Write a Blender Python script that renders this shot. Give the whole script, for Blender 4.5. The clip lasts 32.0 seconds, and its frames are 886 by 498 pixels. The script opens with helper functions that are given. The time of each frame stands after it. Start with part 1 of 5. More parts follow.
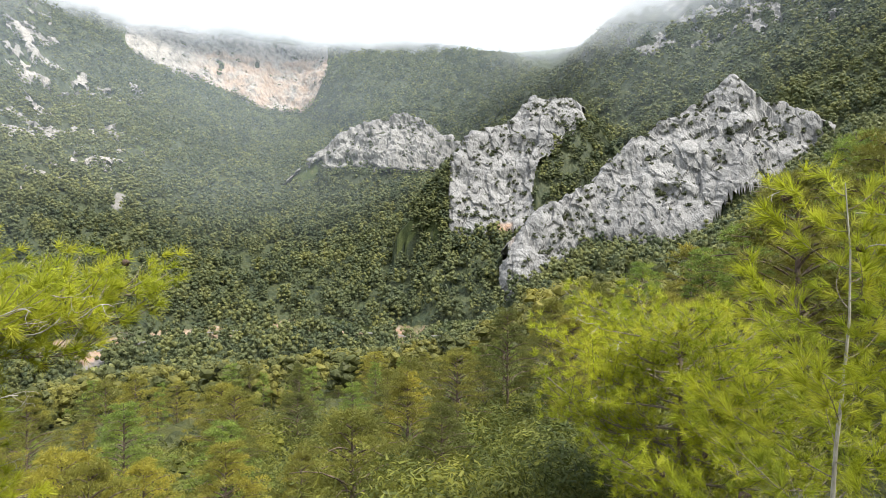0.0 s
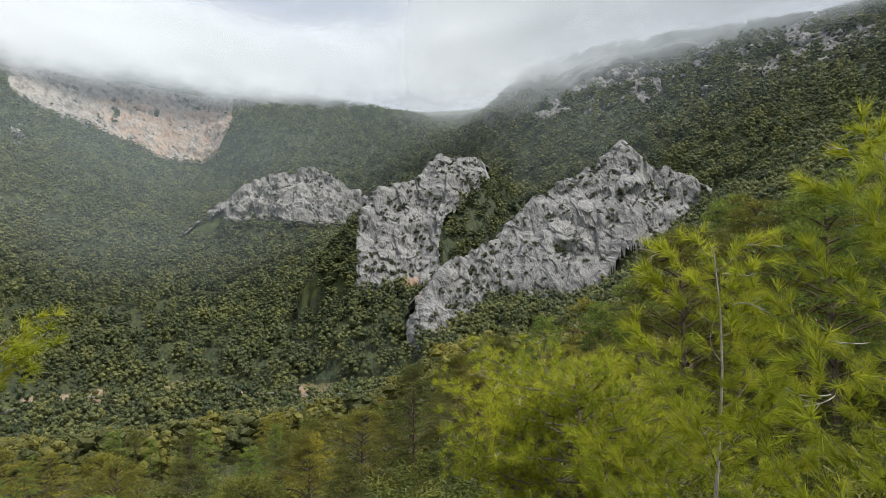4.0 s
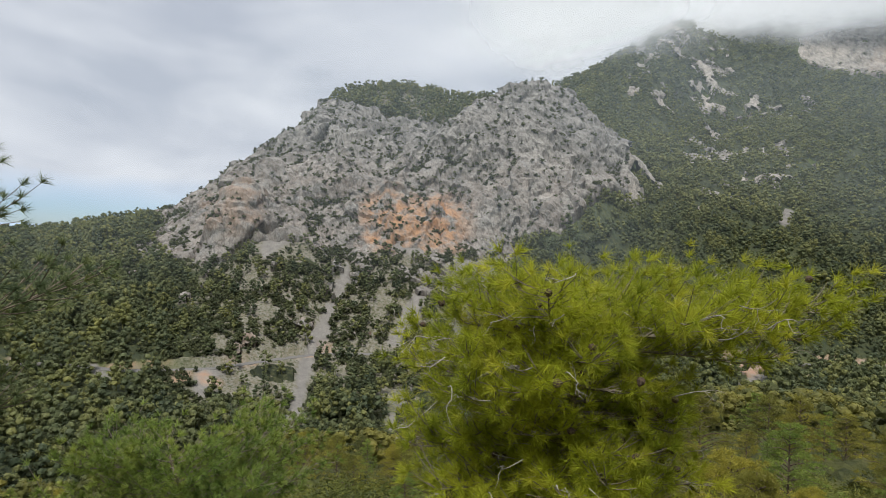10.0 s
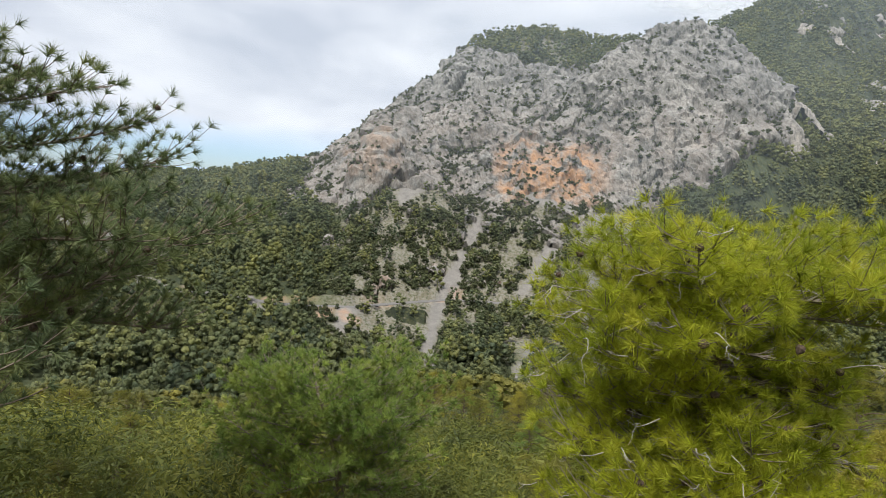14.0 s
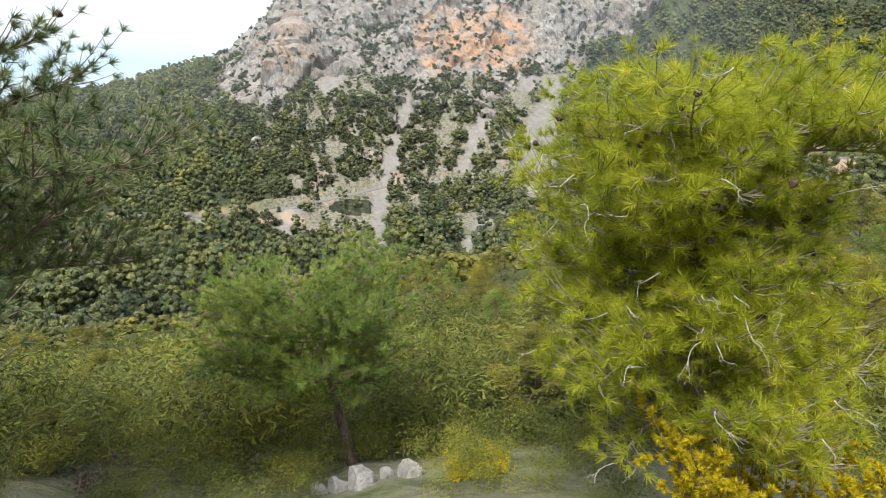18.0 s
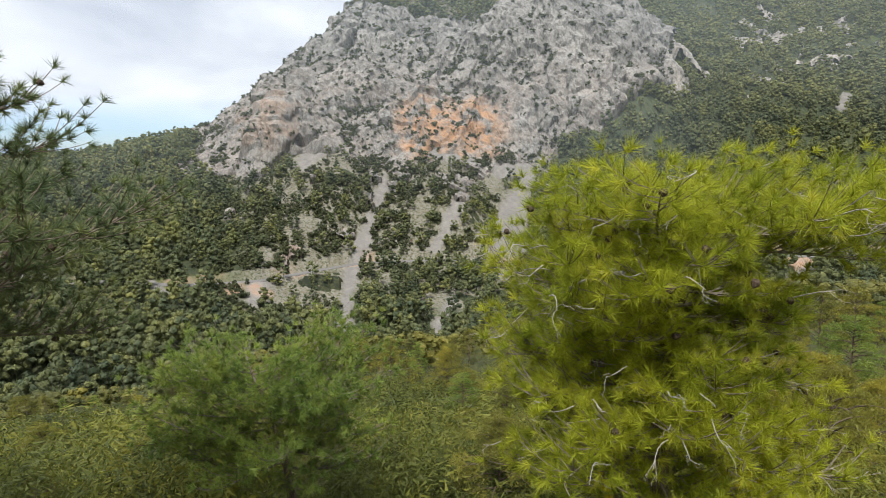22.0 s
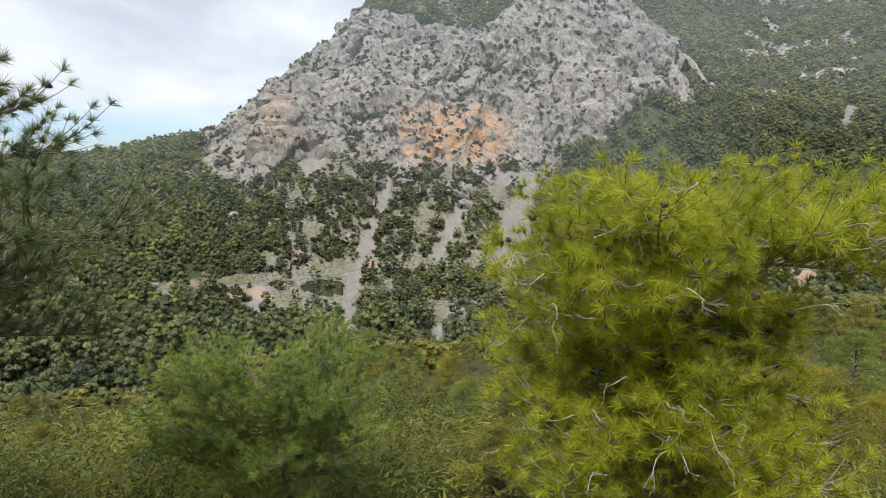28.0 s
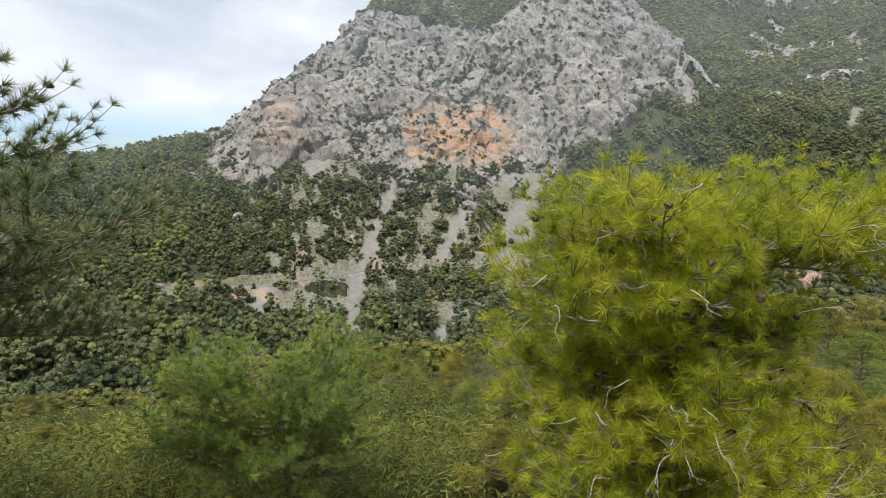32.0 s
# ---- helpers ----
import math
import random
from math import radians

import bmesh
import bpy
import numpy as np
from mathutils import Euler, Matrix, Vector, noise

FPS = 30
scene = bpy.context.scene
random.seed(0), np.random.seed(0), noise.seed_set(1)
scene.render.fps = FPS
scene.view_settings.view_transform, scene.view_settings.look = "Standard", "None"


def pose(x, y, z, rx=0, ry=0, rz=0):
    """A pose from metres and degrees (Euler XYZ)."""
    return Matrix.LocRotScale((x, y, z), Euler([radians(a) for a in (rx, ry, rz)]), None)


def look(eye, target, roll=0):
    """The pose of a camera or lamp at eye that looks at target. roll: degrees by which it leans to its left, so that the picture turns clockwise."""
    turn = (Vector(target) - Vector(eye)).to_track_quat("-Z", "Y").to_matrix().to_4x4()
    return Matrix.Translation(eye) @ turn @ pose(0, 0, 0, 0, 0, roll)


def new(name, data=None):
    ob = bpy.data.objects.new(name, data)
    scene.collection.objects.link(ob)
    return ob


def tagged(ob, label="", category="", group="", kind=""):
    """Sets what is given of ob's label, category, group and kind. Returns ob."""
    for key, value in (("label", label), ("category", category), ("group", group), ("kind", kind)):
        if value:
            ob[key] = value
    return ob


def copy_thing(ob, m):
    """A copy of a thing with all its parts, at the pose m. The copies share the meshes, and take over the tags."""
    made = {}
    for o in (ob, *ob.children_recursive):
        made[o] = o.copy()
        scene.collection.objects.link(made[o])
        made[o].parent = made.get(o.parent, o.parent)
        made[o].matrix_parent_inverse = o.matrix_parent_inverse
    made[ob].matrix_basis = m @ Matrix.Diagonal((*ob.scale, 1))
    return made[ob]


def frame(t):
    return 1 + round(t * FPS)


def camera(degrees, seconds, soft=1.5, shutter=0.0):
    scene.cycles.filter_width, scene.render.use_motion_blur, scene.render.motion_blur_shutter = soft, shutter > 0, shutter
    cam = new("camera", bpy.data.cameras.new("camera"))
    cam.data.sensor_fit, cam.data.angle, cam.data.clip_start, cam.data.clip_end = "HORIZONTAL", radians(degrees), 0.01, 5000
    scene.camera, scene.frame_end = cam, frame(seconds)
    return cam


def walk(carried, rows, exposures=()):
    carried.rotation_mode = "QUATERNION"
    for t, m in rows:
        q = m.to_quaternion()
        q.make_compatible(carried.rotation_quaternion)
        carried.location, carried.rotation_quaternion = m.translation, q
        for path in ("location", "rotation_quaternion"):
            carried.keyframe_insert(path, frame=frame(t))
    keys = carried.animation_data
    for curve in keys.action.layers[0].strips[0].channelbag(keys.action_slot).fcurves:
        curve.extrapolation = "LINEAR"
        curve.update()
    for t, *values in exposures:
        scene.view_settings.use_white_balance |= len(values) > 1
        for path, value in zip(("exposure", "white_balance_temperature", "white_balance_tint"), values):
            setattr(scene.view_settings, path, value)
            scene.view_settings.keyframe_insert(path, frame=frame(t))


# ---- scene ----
PATH = [  # seconds, x, y, z, yaw, pitch, roll
    (0, -0, 0, -0, 0, 0, -0),
    (0.5, -0.036, -0.062, 0.014, -2, 1.42, -0.14),
    (1, -0.015, -0.031, 0.015, -2.34, 2.4, -0.71),
    (1.5, 0.023, 0.012, 0.013, -7.69, 3.98, -0.02),
    (2, -0, -0.041, 0.018, -13.39, 4.88, 0.26),
    (2.5, 0, -0.05, 0.024, -17.93, 5.54, 0.28),
    (3.1, 0.01, -0.05, 0.03, -20.6, 5.9, 0.2),
    (3.7, 0.03, -0.05, 0.03, -13.8, 5.5, -0.1),
    (4.5, 0.04, -0.053, 0.027, -0, 4.72, -0.31),
    (5, 0.021, -0.057, 0.018, 8.04, 5.01, 0.38),
    (5.5, 0.011, -0.07, 0.009, 14.81, 4.6, 0.59),
    (6, 0.008, -0.08, 0.002, 24.79, 3.42, 0.51),
    (6.5, -0.019, -0.07, -0.001, 31.48, 3.59, -0.09),
    (7, -0.063, -0.074, 0.004, 33.62, 2.62, -0.29),
    (7.5, -0.08, -0.101, 0, 39.16, 2.69, 0.34),
    (8, -0.077, -0.07, -0.001, 45.29, 3.13, 0.99),
    (8.5, -0.063, -0.074, 0.001, 46.82, 2.98, 1.17),
    (9, -0.086, -0.07, -0.001, 49.67, 3.32, 2.17),
    (9.5, -0.085, -0.085, 0.001, 52.61, 2.61, 2.23),
    (10, -0.09, -0.094, -0.012, 56.97, 0.45, 1.98),
    (10.5, -0.113, -0.095, -0.032, 60.68, -4.2, 1.76),
    (11, -0.118, -0.096, -0.037, 64.33, -5.31, 2.57),
    (11.5, -0.121, -0.1, -0.038, 65.3, -5.83, 3.03),
    (12, -0.13, -0.109, -0.038, 67.9, -5.42, 2.73),
    (12.5, -0.134, -0.112, -0.039, 69.46, -4.27, 3.2),
    (13, -0.139, -0.117, -0.041, 69.3, -4.75, 3.51),
    (13.5, -0.144, -0.118, -0.041, 68.98, -4.73, 3.8),
    (14, -0.151, -0.116, -0.04, 68.97, -4.78, 3.67),
    (14.5, -0.143, -0.116, -0.04, 68.62, -2.09, 4.1),
    (15, -0.169, -0.161, -0.071, 68.47, -6.94, 3.22),
    (15.5, -0.218, -0.276, -0.067, 64.52, -10.34, -1.83),
    (16.2, -0.36, -0.32, -0.08, 64.2, -14.6, -2.6),
    (16.9, -0.46, -0.31, -0.08, 65.2, -16.6, -2.7),
    (17.5, -0.513, -0.298, -0.085, 65.77, -16.16, -2.59),
    (18, -0.517, -0.316, -0.055, 63.55, -15.69, -3.94),
    (18.5, -0.525, -0.314, -0.042, 64.16, -12.2, -1.23),
    (19, -0.536, -0.297, -0.03, 62.01, -8.96, -0.66),
    (19.5, -0.543, -0.301, -0.032, 61.11, -8.94, 0.39),
    (20, -0.54, -0.302, -0.033, 60.85, -8.62, 0.03),
    (20.5, -0.541, -0.299, -0.031, 60.57, -8.83, -0.14),
    (21, -0.543, -0.294, -0.029, 60.13, -8.85, -0.94),
    (21.5, -0.54, -0.294, -0.024, 59.77, -8.44, -1.17),
    (22, -0.537, -0.294, -0.026, 60.43, -8.35, -0.76),
    (22.5, -0.538, -0.298, -0.022, 60.58, -8.05, -0.82),
    (23, -0.535, -0.298, -0.024, 60.85, -8.22, -0.73),
    (23.5, -0.536, -0.297, -0.021, 60.21, -8.11, -0.66),
    (24, -0.535, -0.297, -0.022, 60.58, -8.37, -0.46),
    (24.5, -0.532, -0.294, -0.02, 60.06, -8.14, -0.51),
    (26.5, -0.523, -0.299, -0.016, 60.63, -7.3, -0.43),
    (27, -0.523, -0.294, -0.019, 60.69, -7.53, -0.35),
    (27.5, -0.523, -0.292, -0.021, 60.57, -7.52, -0.23),
    (28, -0.516, -0.296, -0.02, 60.69, -7.71, 0.11),
    (28.5, -0.519, -0.293, -0.02, 60.63, -7.88, 0.14),
    (29, -0.515, -0.295, -0.019, 60.49, -7.98, -0.03),
    (29.5, -0.516, -0.3, -0.022, 60.57, -7.94, -0.02),
    (30, -0.516, -0.295, -0.025, 60.62, -8.01, 0.07),
    (30.5, -0.535, -0.279, -0.026, 60.91, -8.08, 0.07),
    (31, -0.53, -0.279, -0.025, 60.94, -8.07, 0.19),
    (31.5, -0.532, -0.274, -0.024, 60.85, -7.95, 0.1),
    (32, -0.537, -0.267, -0.026, 61.06, -7.58, 0.18),
]

LENS = 71.6
cam = camera(LENS, 32.0, soft=0.75)


def eye_pose(x, y, z, yaw, pitch, roll):
    a, b = radians(yaw), radians(pitch)
    ahead = Vector((-math.sin(a) * math.cos(b), math.cos(a) * math.cos(b), math.sin(b)))
    eye = Vector((x, y, z))
    return look(eye, eye + ahead, roll)


walk(cam, [(row[0], eye_pose(*row[1:])) for row in PATH],
     exposures=[(0.0, 1.12), (0.6, 1.06), (1.0, 0.7), (1.5, 0.42), (2.5, 0.35), (6.0, 0.2), (9.0, 0.05), (10.5, 0.14), (11.5, 0.32), (15.5, 0.5), (17.5, 0.95), (18.2, 0.9), (19.0, 0.62), (20.0, 0.52), (32.0, 0.5)])

# ---------------------------------------------------------------- light
SUN_AZ, SUN_EL = 228.0, 57.0  # degrees to the left of +y, and up

world = bpy.data.worlds.new("overcast_sky")
scene.world = world
world.use_nodes = True
wn, wl = world.node_tree.nodes, world.node_tree.links
wn.clear()


def wnode(kind, **inputs):
    n = wn.new(kind)
    for k, v in inputs.items():
        n.inputs[k].default_value = v
    return n


w_out = wn.new("ShaderNodeOutputWorld")
w_bg = wnode("ShaderNodeBackground", Strength=1.0)
w_sky = wn.new("ShaderNodeTexSky")
w_sky.sky_type, w_sky.sun_disc = "NISHITA", False
w_sky.sun_elevation, w_sky.sun_rotation = radians(SUN_EL), radians(-SUN_AZ)
w_sky.air_density, w_sky.dust_density = 1.0, 0.6
w_dim = wn.new("ShaderNodeMixRGB")
w_dim.blend_type = "MULTIPLY"
w_dim.inputs[0].default_value, w_dim.inputs[2].default_value = 1.0, (0.075, 0.09, 0.12, 1)
w_tc = wn.new("ShaderNodeTexCoord")
w_sep = wn.new("ShaderNodeSeparateXYZ")
w_map = wn.new("ShaderNodeMapping")
w_map.inputs["Scale"].default_value = (1.0, 1.0, 3.2)
w_n1 = wnode("ShaderNodeTexNoise", Scale=2.6, Detail=7.0, Roughness=0.55, Distortion=0.35)
w_n2 = wnode("ShaderNodeTexNoise", Scale=1.5, Detail=5.0, Roughness=0.5, Distortion=0.2)
w_lit = wn.new("ShaderNodeValToRGB")  # grey undersides and bright gaps of the cloud layer
w_lit.color_ramp.elements[0].position, w_lit.color_ramp.elements[0].color = 0.36, (0.46, 0.505, 0.59, 1)
w_lit.color_ramp.elements[1].position, w_lit.color_ramp.elements[1].color = 0.62, (0.70, 0.735, 0.795, 1)
w_el = wn.new("ShaderNodeMapRange")  # the layer thins towards the horizon
w_el.inputs["From Min"].default_value, w_el.inputs["From Max"].default_value = 0.03, 0.17
w_sum = wn.new("ShaderNodeMath")
w_sum.operation = "ADD"
w_cov = wn.new("ShaderNodeValToRGB")
w_cov.color_ramp.elements[0].position, w_cov.color_ramp.elements[1].position = 0.55, 0.95
w_mix = wn.new("ShaderNodeMixRGB")
for a, b in ((w_tc.outputs["Generated"], w_map.inputs["Vector"]), (w_map.outputs[0], w_n1.inputs["Vector"]), (w_map.outputs[0], w_n2.inputs["Vector"]),
             (w_tc.outputs["Generated"], w_sep.inputs[0]), (w_sep.outputs["Z"], w_el.inputs["Value"]),
             (w_el.outputs[0], w_sum.inputs[0]), (w_n2.outputs["Fac"], w_sum.inputs[1]), (w_sum.outputs[0], w_cov.inputs[0]),
             (w_n1.outputs["Fac"], w_lit.inputs[0]), (w_sky.outputs[0], w_dim.inputs[1]),
             (w_cov.outputs[0], w_mix.inputs[0]), (w_dim.outputs[0], w_mix.inputs[1]), (w_lit.outputs[0], w_mix.inputs[2]),
             (w_mix.outputs[0], w_bg.inputs["Color"]), (w_bg.outputs[0], w_out.inputs["Surface"])):
    wl.new(a, b)

sun = new("sun", bpy.data.lights.new("sun", "SUN"))
sun.data.energy, sun.data.angle, sun.data.color = 3.1, radians(12), (1.0, 0.965, 0.89)
sa, se = radians(SUN_AZ), radians(SUN_EL)
sun.matrix_world = look((-math.sin(sa) * math.cos(se) * 900, math.cos(sa) * math.cos(se) * 900, math.sin(se) * 900), (0, 0, 0))


# ---------------------------------------------------------------- numbers and noise
rng = np.random.default_rng(7)


def polar(az, r):
    a = np.radians(az)
    return -np.sin(a) * r, np.cos(a) * r


def hashed(ix, iy, iz, seed):
    h = (ix * 374761393 + iy * 668265263 + iz * 2147483647 + seed * 974634777) & 0xFFFFFFFF
    h = ((h ^ (h >> 13)) * 1274126177) & 0xFFFFFFFF
    h = ((h ^ (h >> 16)) * 2246822519) & 0xFFFFFFFF
    return ((h >> 8) & 0xFFFF) / 32767.5 - 1.0


def vnoise(x, y, z=None, seed=0):
    """Smooth value noise from -1 to 1 on arrays."""
    z = np.zeros_like(x) if z is None else z
    fx, fy, fz = np.floor(x), np.floor(y), np.floor(z)
    ix, iy, iz = fx.astype(np.int64), fy.astype(np.int64), fz.astype(np.int64)
    u, v, w = x - fx, y - fy, z - fz
    u, v, w = (q * q * (3 - 2 * q) for q in (u, v, w))
    out = 0.0
    for dx in (0, 1):
        for dy in (0, 1):
            for dz in (0, 1):
                k = (u if dx else 1 - u) * (v if dy else 1 - v) * (w if dz else 1 - w)
                out = out + k * hashed(ix + dx, iy + dy, iz + dz, seed)
    return out


def fbm(x, y, z=None, octaves=4, seed=0, ridged=False):
    out, amp, total = 0.0, 1.0, 0.0
    for o in range(octaves):
        n = vnoise(x, y, z, seed + o * 17)
        out = out + amp * ((1 - 2 * np.abs(n)) if ridged else n)
        total += amp
        x, y, z, amp = x * 2.03 + 5.2, y * 2.03 + 1.7, None if z is None else z * 2.03 + 3.1, amp * 0.5
    return out / total


def smooth(a, b, x):
    t = np.clip((x - a) / (b - a), 0, 1)
    return t * t * (3 - 2 * t)


# ---------------------------------------------------------------- materials
class Nodes:
    """A material's node tree, with short ways to add and wire nodes."""

    def __init__(self, name):
        self.mat = bpy.data.materials.new(name)
        self.mat.use_nodes = True
        self.tree = self.mat.node_tree
        self.n = self.tree.nodes
        self.bsdf = self.n["Principled BSDF"]
        self.out = self.n["Material Output"]

    def add(self, kind, **inputs):
        node = self.n.new(kind)
        for k, v in inputs.items():
            key = int(k[1:]) if k[0] == "i" and k[1:].isdigit() else k.replace("_", " ")
            if isinstance(v, bpy.types.NodeSocket):
                self.tree.links.new(v, node.inputs[key])
            else:
                node.inputs[key].default_value = v
        return node

    def set(self, **inputs):
        for k, v in inputs.items():
            sock = self.bsdf.inputs[k.replace("_", " ")]
            if isinstance(v, bpy.types.NodeSocket):
                self.tree.links.new(v, sock)
            else:
                sock.default_value = v

    def place(self):
        return self.add("ShaderNodeNewGeometry").outputs["Position"]

    def noise(self, scale, detail=4.0, rough=0.55, vector=None, stretch=None):
        vector = self.place() if vector is None else vector
        if stretch:
            vector = self.add("ShaderNodeMapping", Vector=vector, Scale=stretch).outputs[0]
        return self.add("ShaderNodeTexNoise", Vector=vector, Scale=scale, Detail=detail, Roughness=rough).outputs["Fac"]

    def ramp(self, fac, *stops):
        node = self.add("ShaderNodeValToRGB", Fac=fac)
        ramp = node.color_ramp
        while len(ramp.elements) < len(stops):
            ramp.elements.new(0.5)
        for e, (p, c) in zip(ramp.elements, stops):
            e.position, e.color = p, (*c, 1) if isinstance(c, tuple) else (c, c, c, 1)
        return node.outputs["Color"]

    def mix(self, fac, a, b, blend="MIX"):
        node = self.n.new("ShaderNodeMixRGB")
        node.blend_type = blend
        for i, v in enumerate((fac, a, b)):
            if isinstance(v, bpy.types.NodeSocket):
                self.tree.links.new(v, node.inputs[i])
            else:
                node.inputs[i].default_value = (*v, 1) if isinstance(v, tuple) else v
        return node.outputs[0]

    def bump(self, height, strength=0.5, distance=0.2):
        node = self.add("ShaderNodeBump", Height=height, Strength=strength, Distance=distance)
        self.set(Normal=node.outputs[0])

    def attr(self, name):
        node = self.n.new("ShaderNodeAttribute")
        node.attribute_name = name
        return node.outputs["Fac"]


def foliage(name, dark, light, tip, patch=0.12, clear=0.3, fine=1.6, rough=0.0, tree=""):
    """Needles or leaves: a mix of tones by place, tree and single leaf, some light passing through."""
    m = Nodes(name)
    geo = m.add("ShaderNodeNewGeometry")
    tone = m.ramp(m.noise(patch, 3.0, 0.6), (0.36, dark), (0.66, light))
    leaf = m.ramp(geo.outputs["Random Per Island"], (0.0, 0.72 if tree else 0.55), (1.0, 1.25 if tree else 1.35))
    tone = m.mix(1.0, tone, leaf, "MULTIPLY")
    tone = m.mix(m.ramp(m.noise(fine, 3.0, 0.6), (0.48, 0.0), (0.72, 0.4 if tree == "plant" else 0.8)), tone, tip)
    if tree:
        which = m.attr("tone") if tree == "plant" else m.add("ShaderNodeObjectInfo").outputs["Random"]
        tone = m.mix(1.0, tone, m.ramp(which, (0.0, (0.52, 0.60, 0.72)), (0.5, (0.95, 0.97, 0.97)), (1.0, (1.36, 1.28, 1.02))), "MULTIPLY")
    m.set(Base_Color=tone, Roughness=0.55)
    m.bsdf.inputs["Specular IOR Level"].default_value = 0.25
    if rough:
        m.bump(m.noise(rough, 4.0, 0.7), 0.8, 0.4)
    through_leaf = m.add("ShaderNodeBsdfTranslucent", Color=tone)
    both = m.add("ShaderNodeMixShader", Fac=clear)
    m.tree.links.new(m.bsdf.outputs[0], both.inputs[1])
    m.tree.links.new(through_leaf.outputs[0], both.inputs[2])
    m.tree.links.new(both.outputs[0], m.out.inputs["Surface"])
    return m.mat


def rock_material(name, pale, grey, dark, stain=(0.44, 0.26, 0.15), stained=0.62, scale=1.0, contrast=0.6):
    m = Nodes(name)
    big = m.noise(0.035 * scale, 5.0, 0.6)
    streak = m.noise(0.22 * scale, 6.0, 0.65, stretch=(1.0, 1.0, 0.6))
    fine = m.noise(1.1 * scale, 6.0, 0.7)
    col = m.ramp(big, (0.34, grey), (0.62, pale))
    col = m.mix(m.ramp(streak, (0.36, contrast), (0.52, 0.0)), col, dark)
    col = m.mix(m.ramp(fine, (0.36, 0.75 * contrast), (0.49, 0.0)), col, dark)
    crack = m.add("ShaderNodeTexVoronoi", Vector=m.add("ShaderNodeMapping", Vector=m.place(), Scale=(0.34 * scale, 0.34 * scale, 0.2 * scale)).outputs[0], Scale=1.0)
    crack.feature = "DISTANCE_TO_EDGE"
    # crack lines take a darker colour, painting in the shade of crevices
    col = m.mix(m.ramp(crack.outputs["Distance"], (0.0, 0.5), (0.07, 0.0)), col, dark)
    rust = m.mix(1.0, m.attr("stain"), m.ramp(m.noise(0.09 * scale, 5.0, 0.65), (0.37, 0.0), (stained - 0.04, 1.0)), "MULTIPLY")
    col = m.mix(rust, col, stain)
    m.set(Base_Color=col, Roughness=0.9)
    m.bsdf.inputs["Specular IOR Level"].default_value = 0.2
    h = m.mix(0.5, m.mix(0.5, streak, fine), crack.outputs["Distance"], "ADD")
    m.bump(h, 0.9, 1.2 / scale)
    return m.mat


def ground_material():
    """Stony brown soil with dry scrub; pale gravel where stones run down; packed earth along the road cut."""
    m = Nodes("stony_ground")
    col = m.ramp(m.noise(0.07, 5.0, 0.6), (0.35, (0.15, 0.13, 0.095)), (0.65, (0.26, 0.23, 0.19)))
    col = m.mix(m.ramp(m.noise(0.5, 5.0, 0.65), (0.42, 0.0), (0.56, 0.8)), col, (0.30, 0.28, 0.255))
    col = m.mix(m.ramp(m.noise(0.9, 4.0, 0.6), (0.5, 0.0), (0.62, 0.8)), col, (0.05, 0.062, 0.024))
    col = m.mix(m.attr("wood"), col, m.ramp(m.noise(0.12, 5.0, 0.65), (0.36, (0.045, 0.062, 0.026)), (0.60, (0.095, 0.11, 0.04)), (0.72, (0.20, 0.175, 0.12))))
    pebbles = m.add("ShaderNodeTexVoronoi", Vector=m.place(), Scale=1.3)
    gravel = m.ramp(m.noise(0.25, 6.0, 0.7), (0.32, (0.185, 0.176, 0.164)), (0.66, (0.305, 0.286, 0.262)))
    gravel = m.mix(m.ramp(pebbles.outputs["Distance"], (0.1, 0.0), (0.6, 0.35)), gravel, (0.16, 0.15, 0.14))
    col = m.mix(m.attr("scree"), col, gravel)
    cut = m.ramp(m.noise(0.22, 5.0, 0.65), (0.38, (0.33, 0.27, 0.215)), (0.6, (0.40, 0.25, 0.17)), (0.75, (0.42, 0.40, 0.36)))
    col = m.mix(m.attr("cut"), col, cut)
    m.set(Base_Color=col, Roughness=0.95)
    m.bsdf.inputs["Specular IOR Level"].default_value = 0.15
    m.bump(m.mix(0.5, m.noise(0.8, 6.0, 0.7), pebbles.outputs["Distance"]), 0.7, 0.6)
    return m.mat


def bark_material(name, a, b, scale=14.0):
    m = Nodes(name)
    n = m.noise(scale, 6.0, 0.7, stretch=(1, 1, 0.3))
    m.set(Base_Color=m.ramp(n, (0.35, a), (0.65, b)), Roughness=0.9)
    m.bsdf.inputs["Specular IOR Level"].default_value = 0.2
    m.bump(n, 0.6, 0.02)
    return m.mat


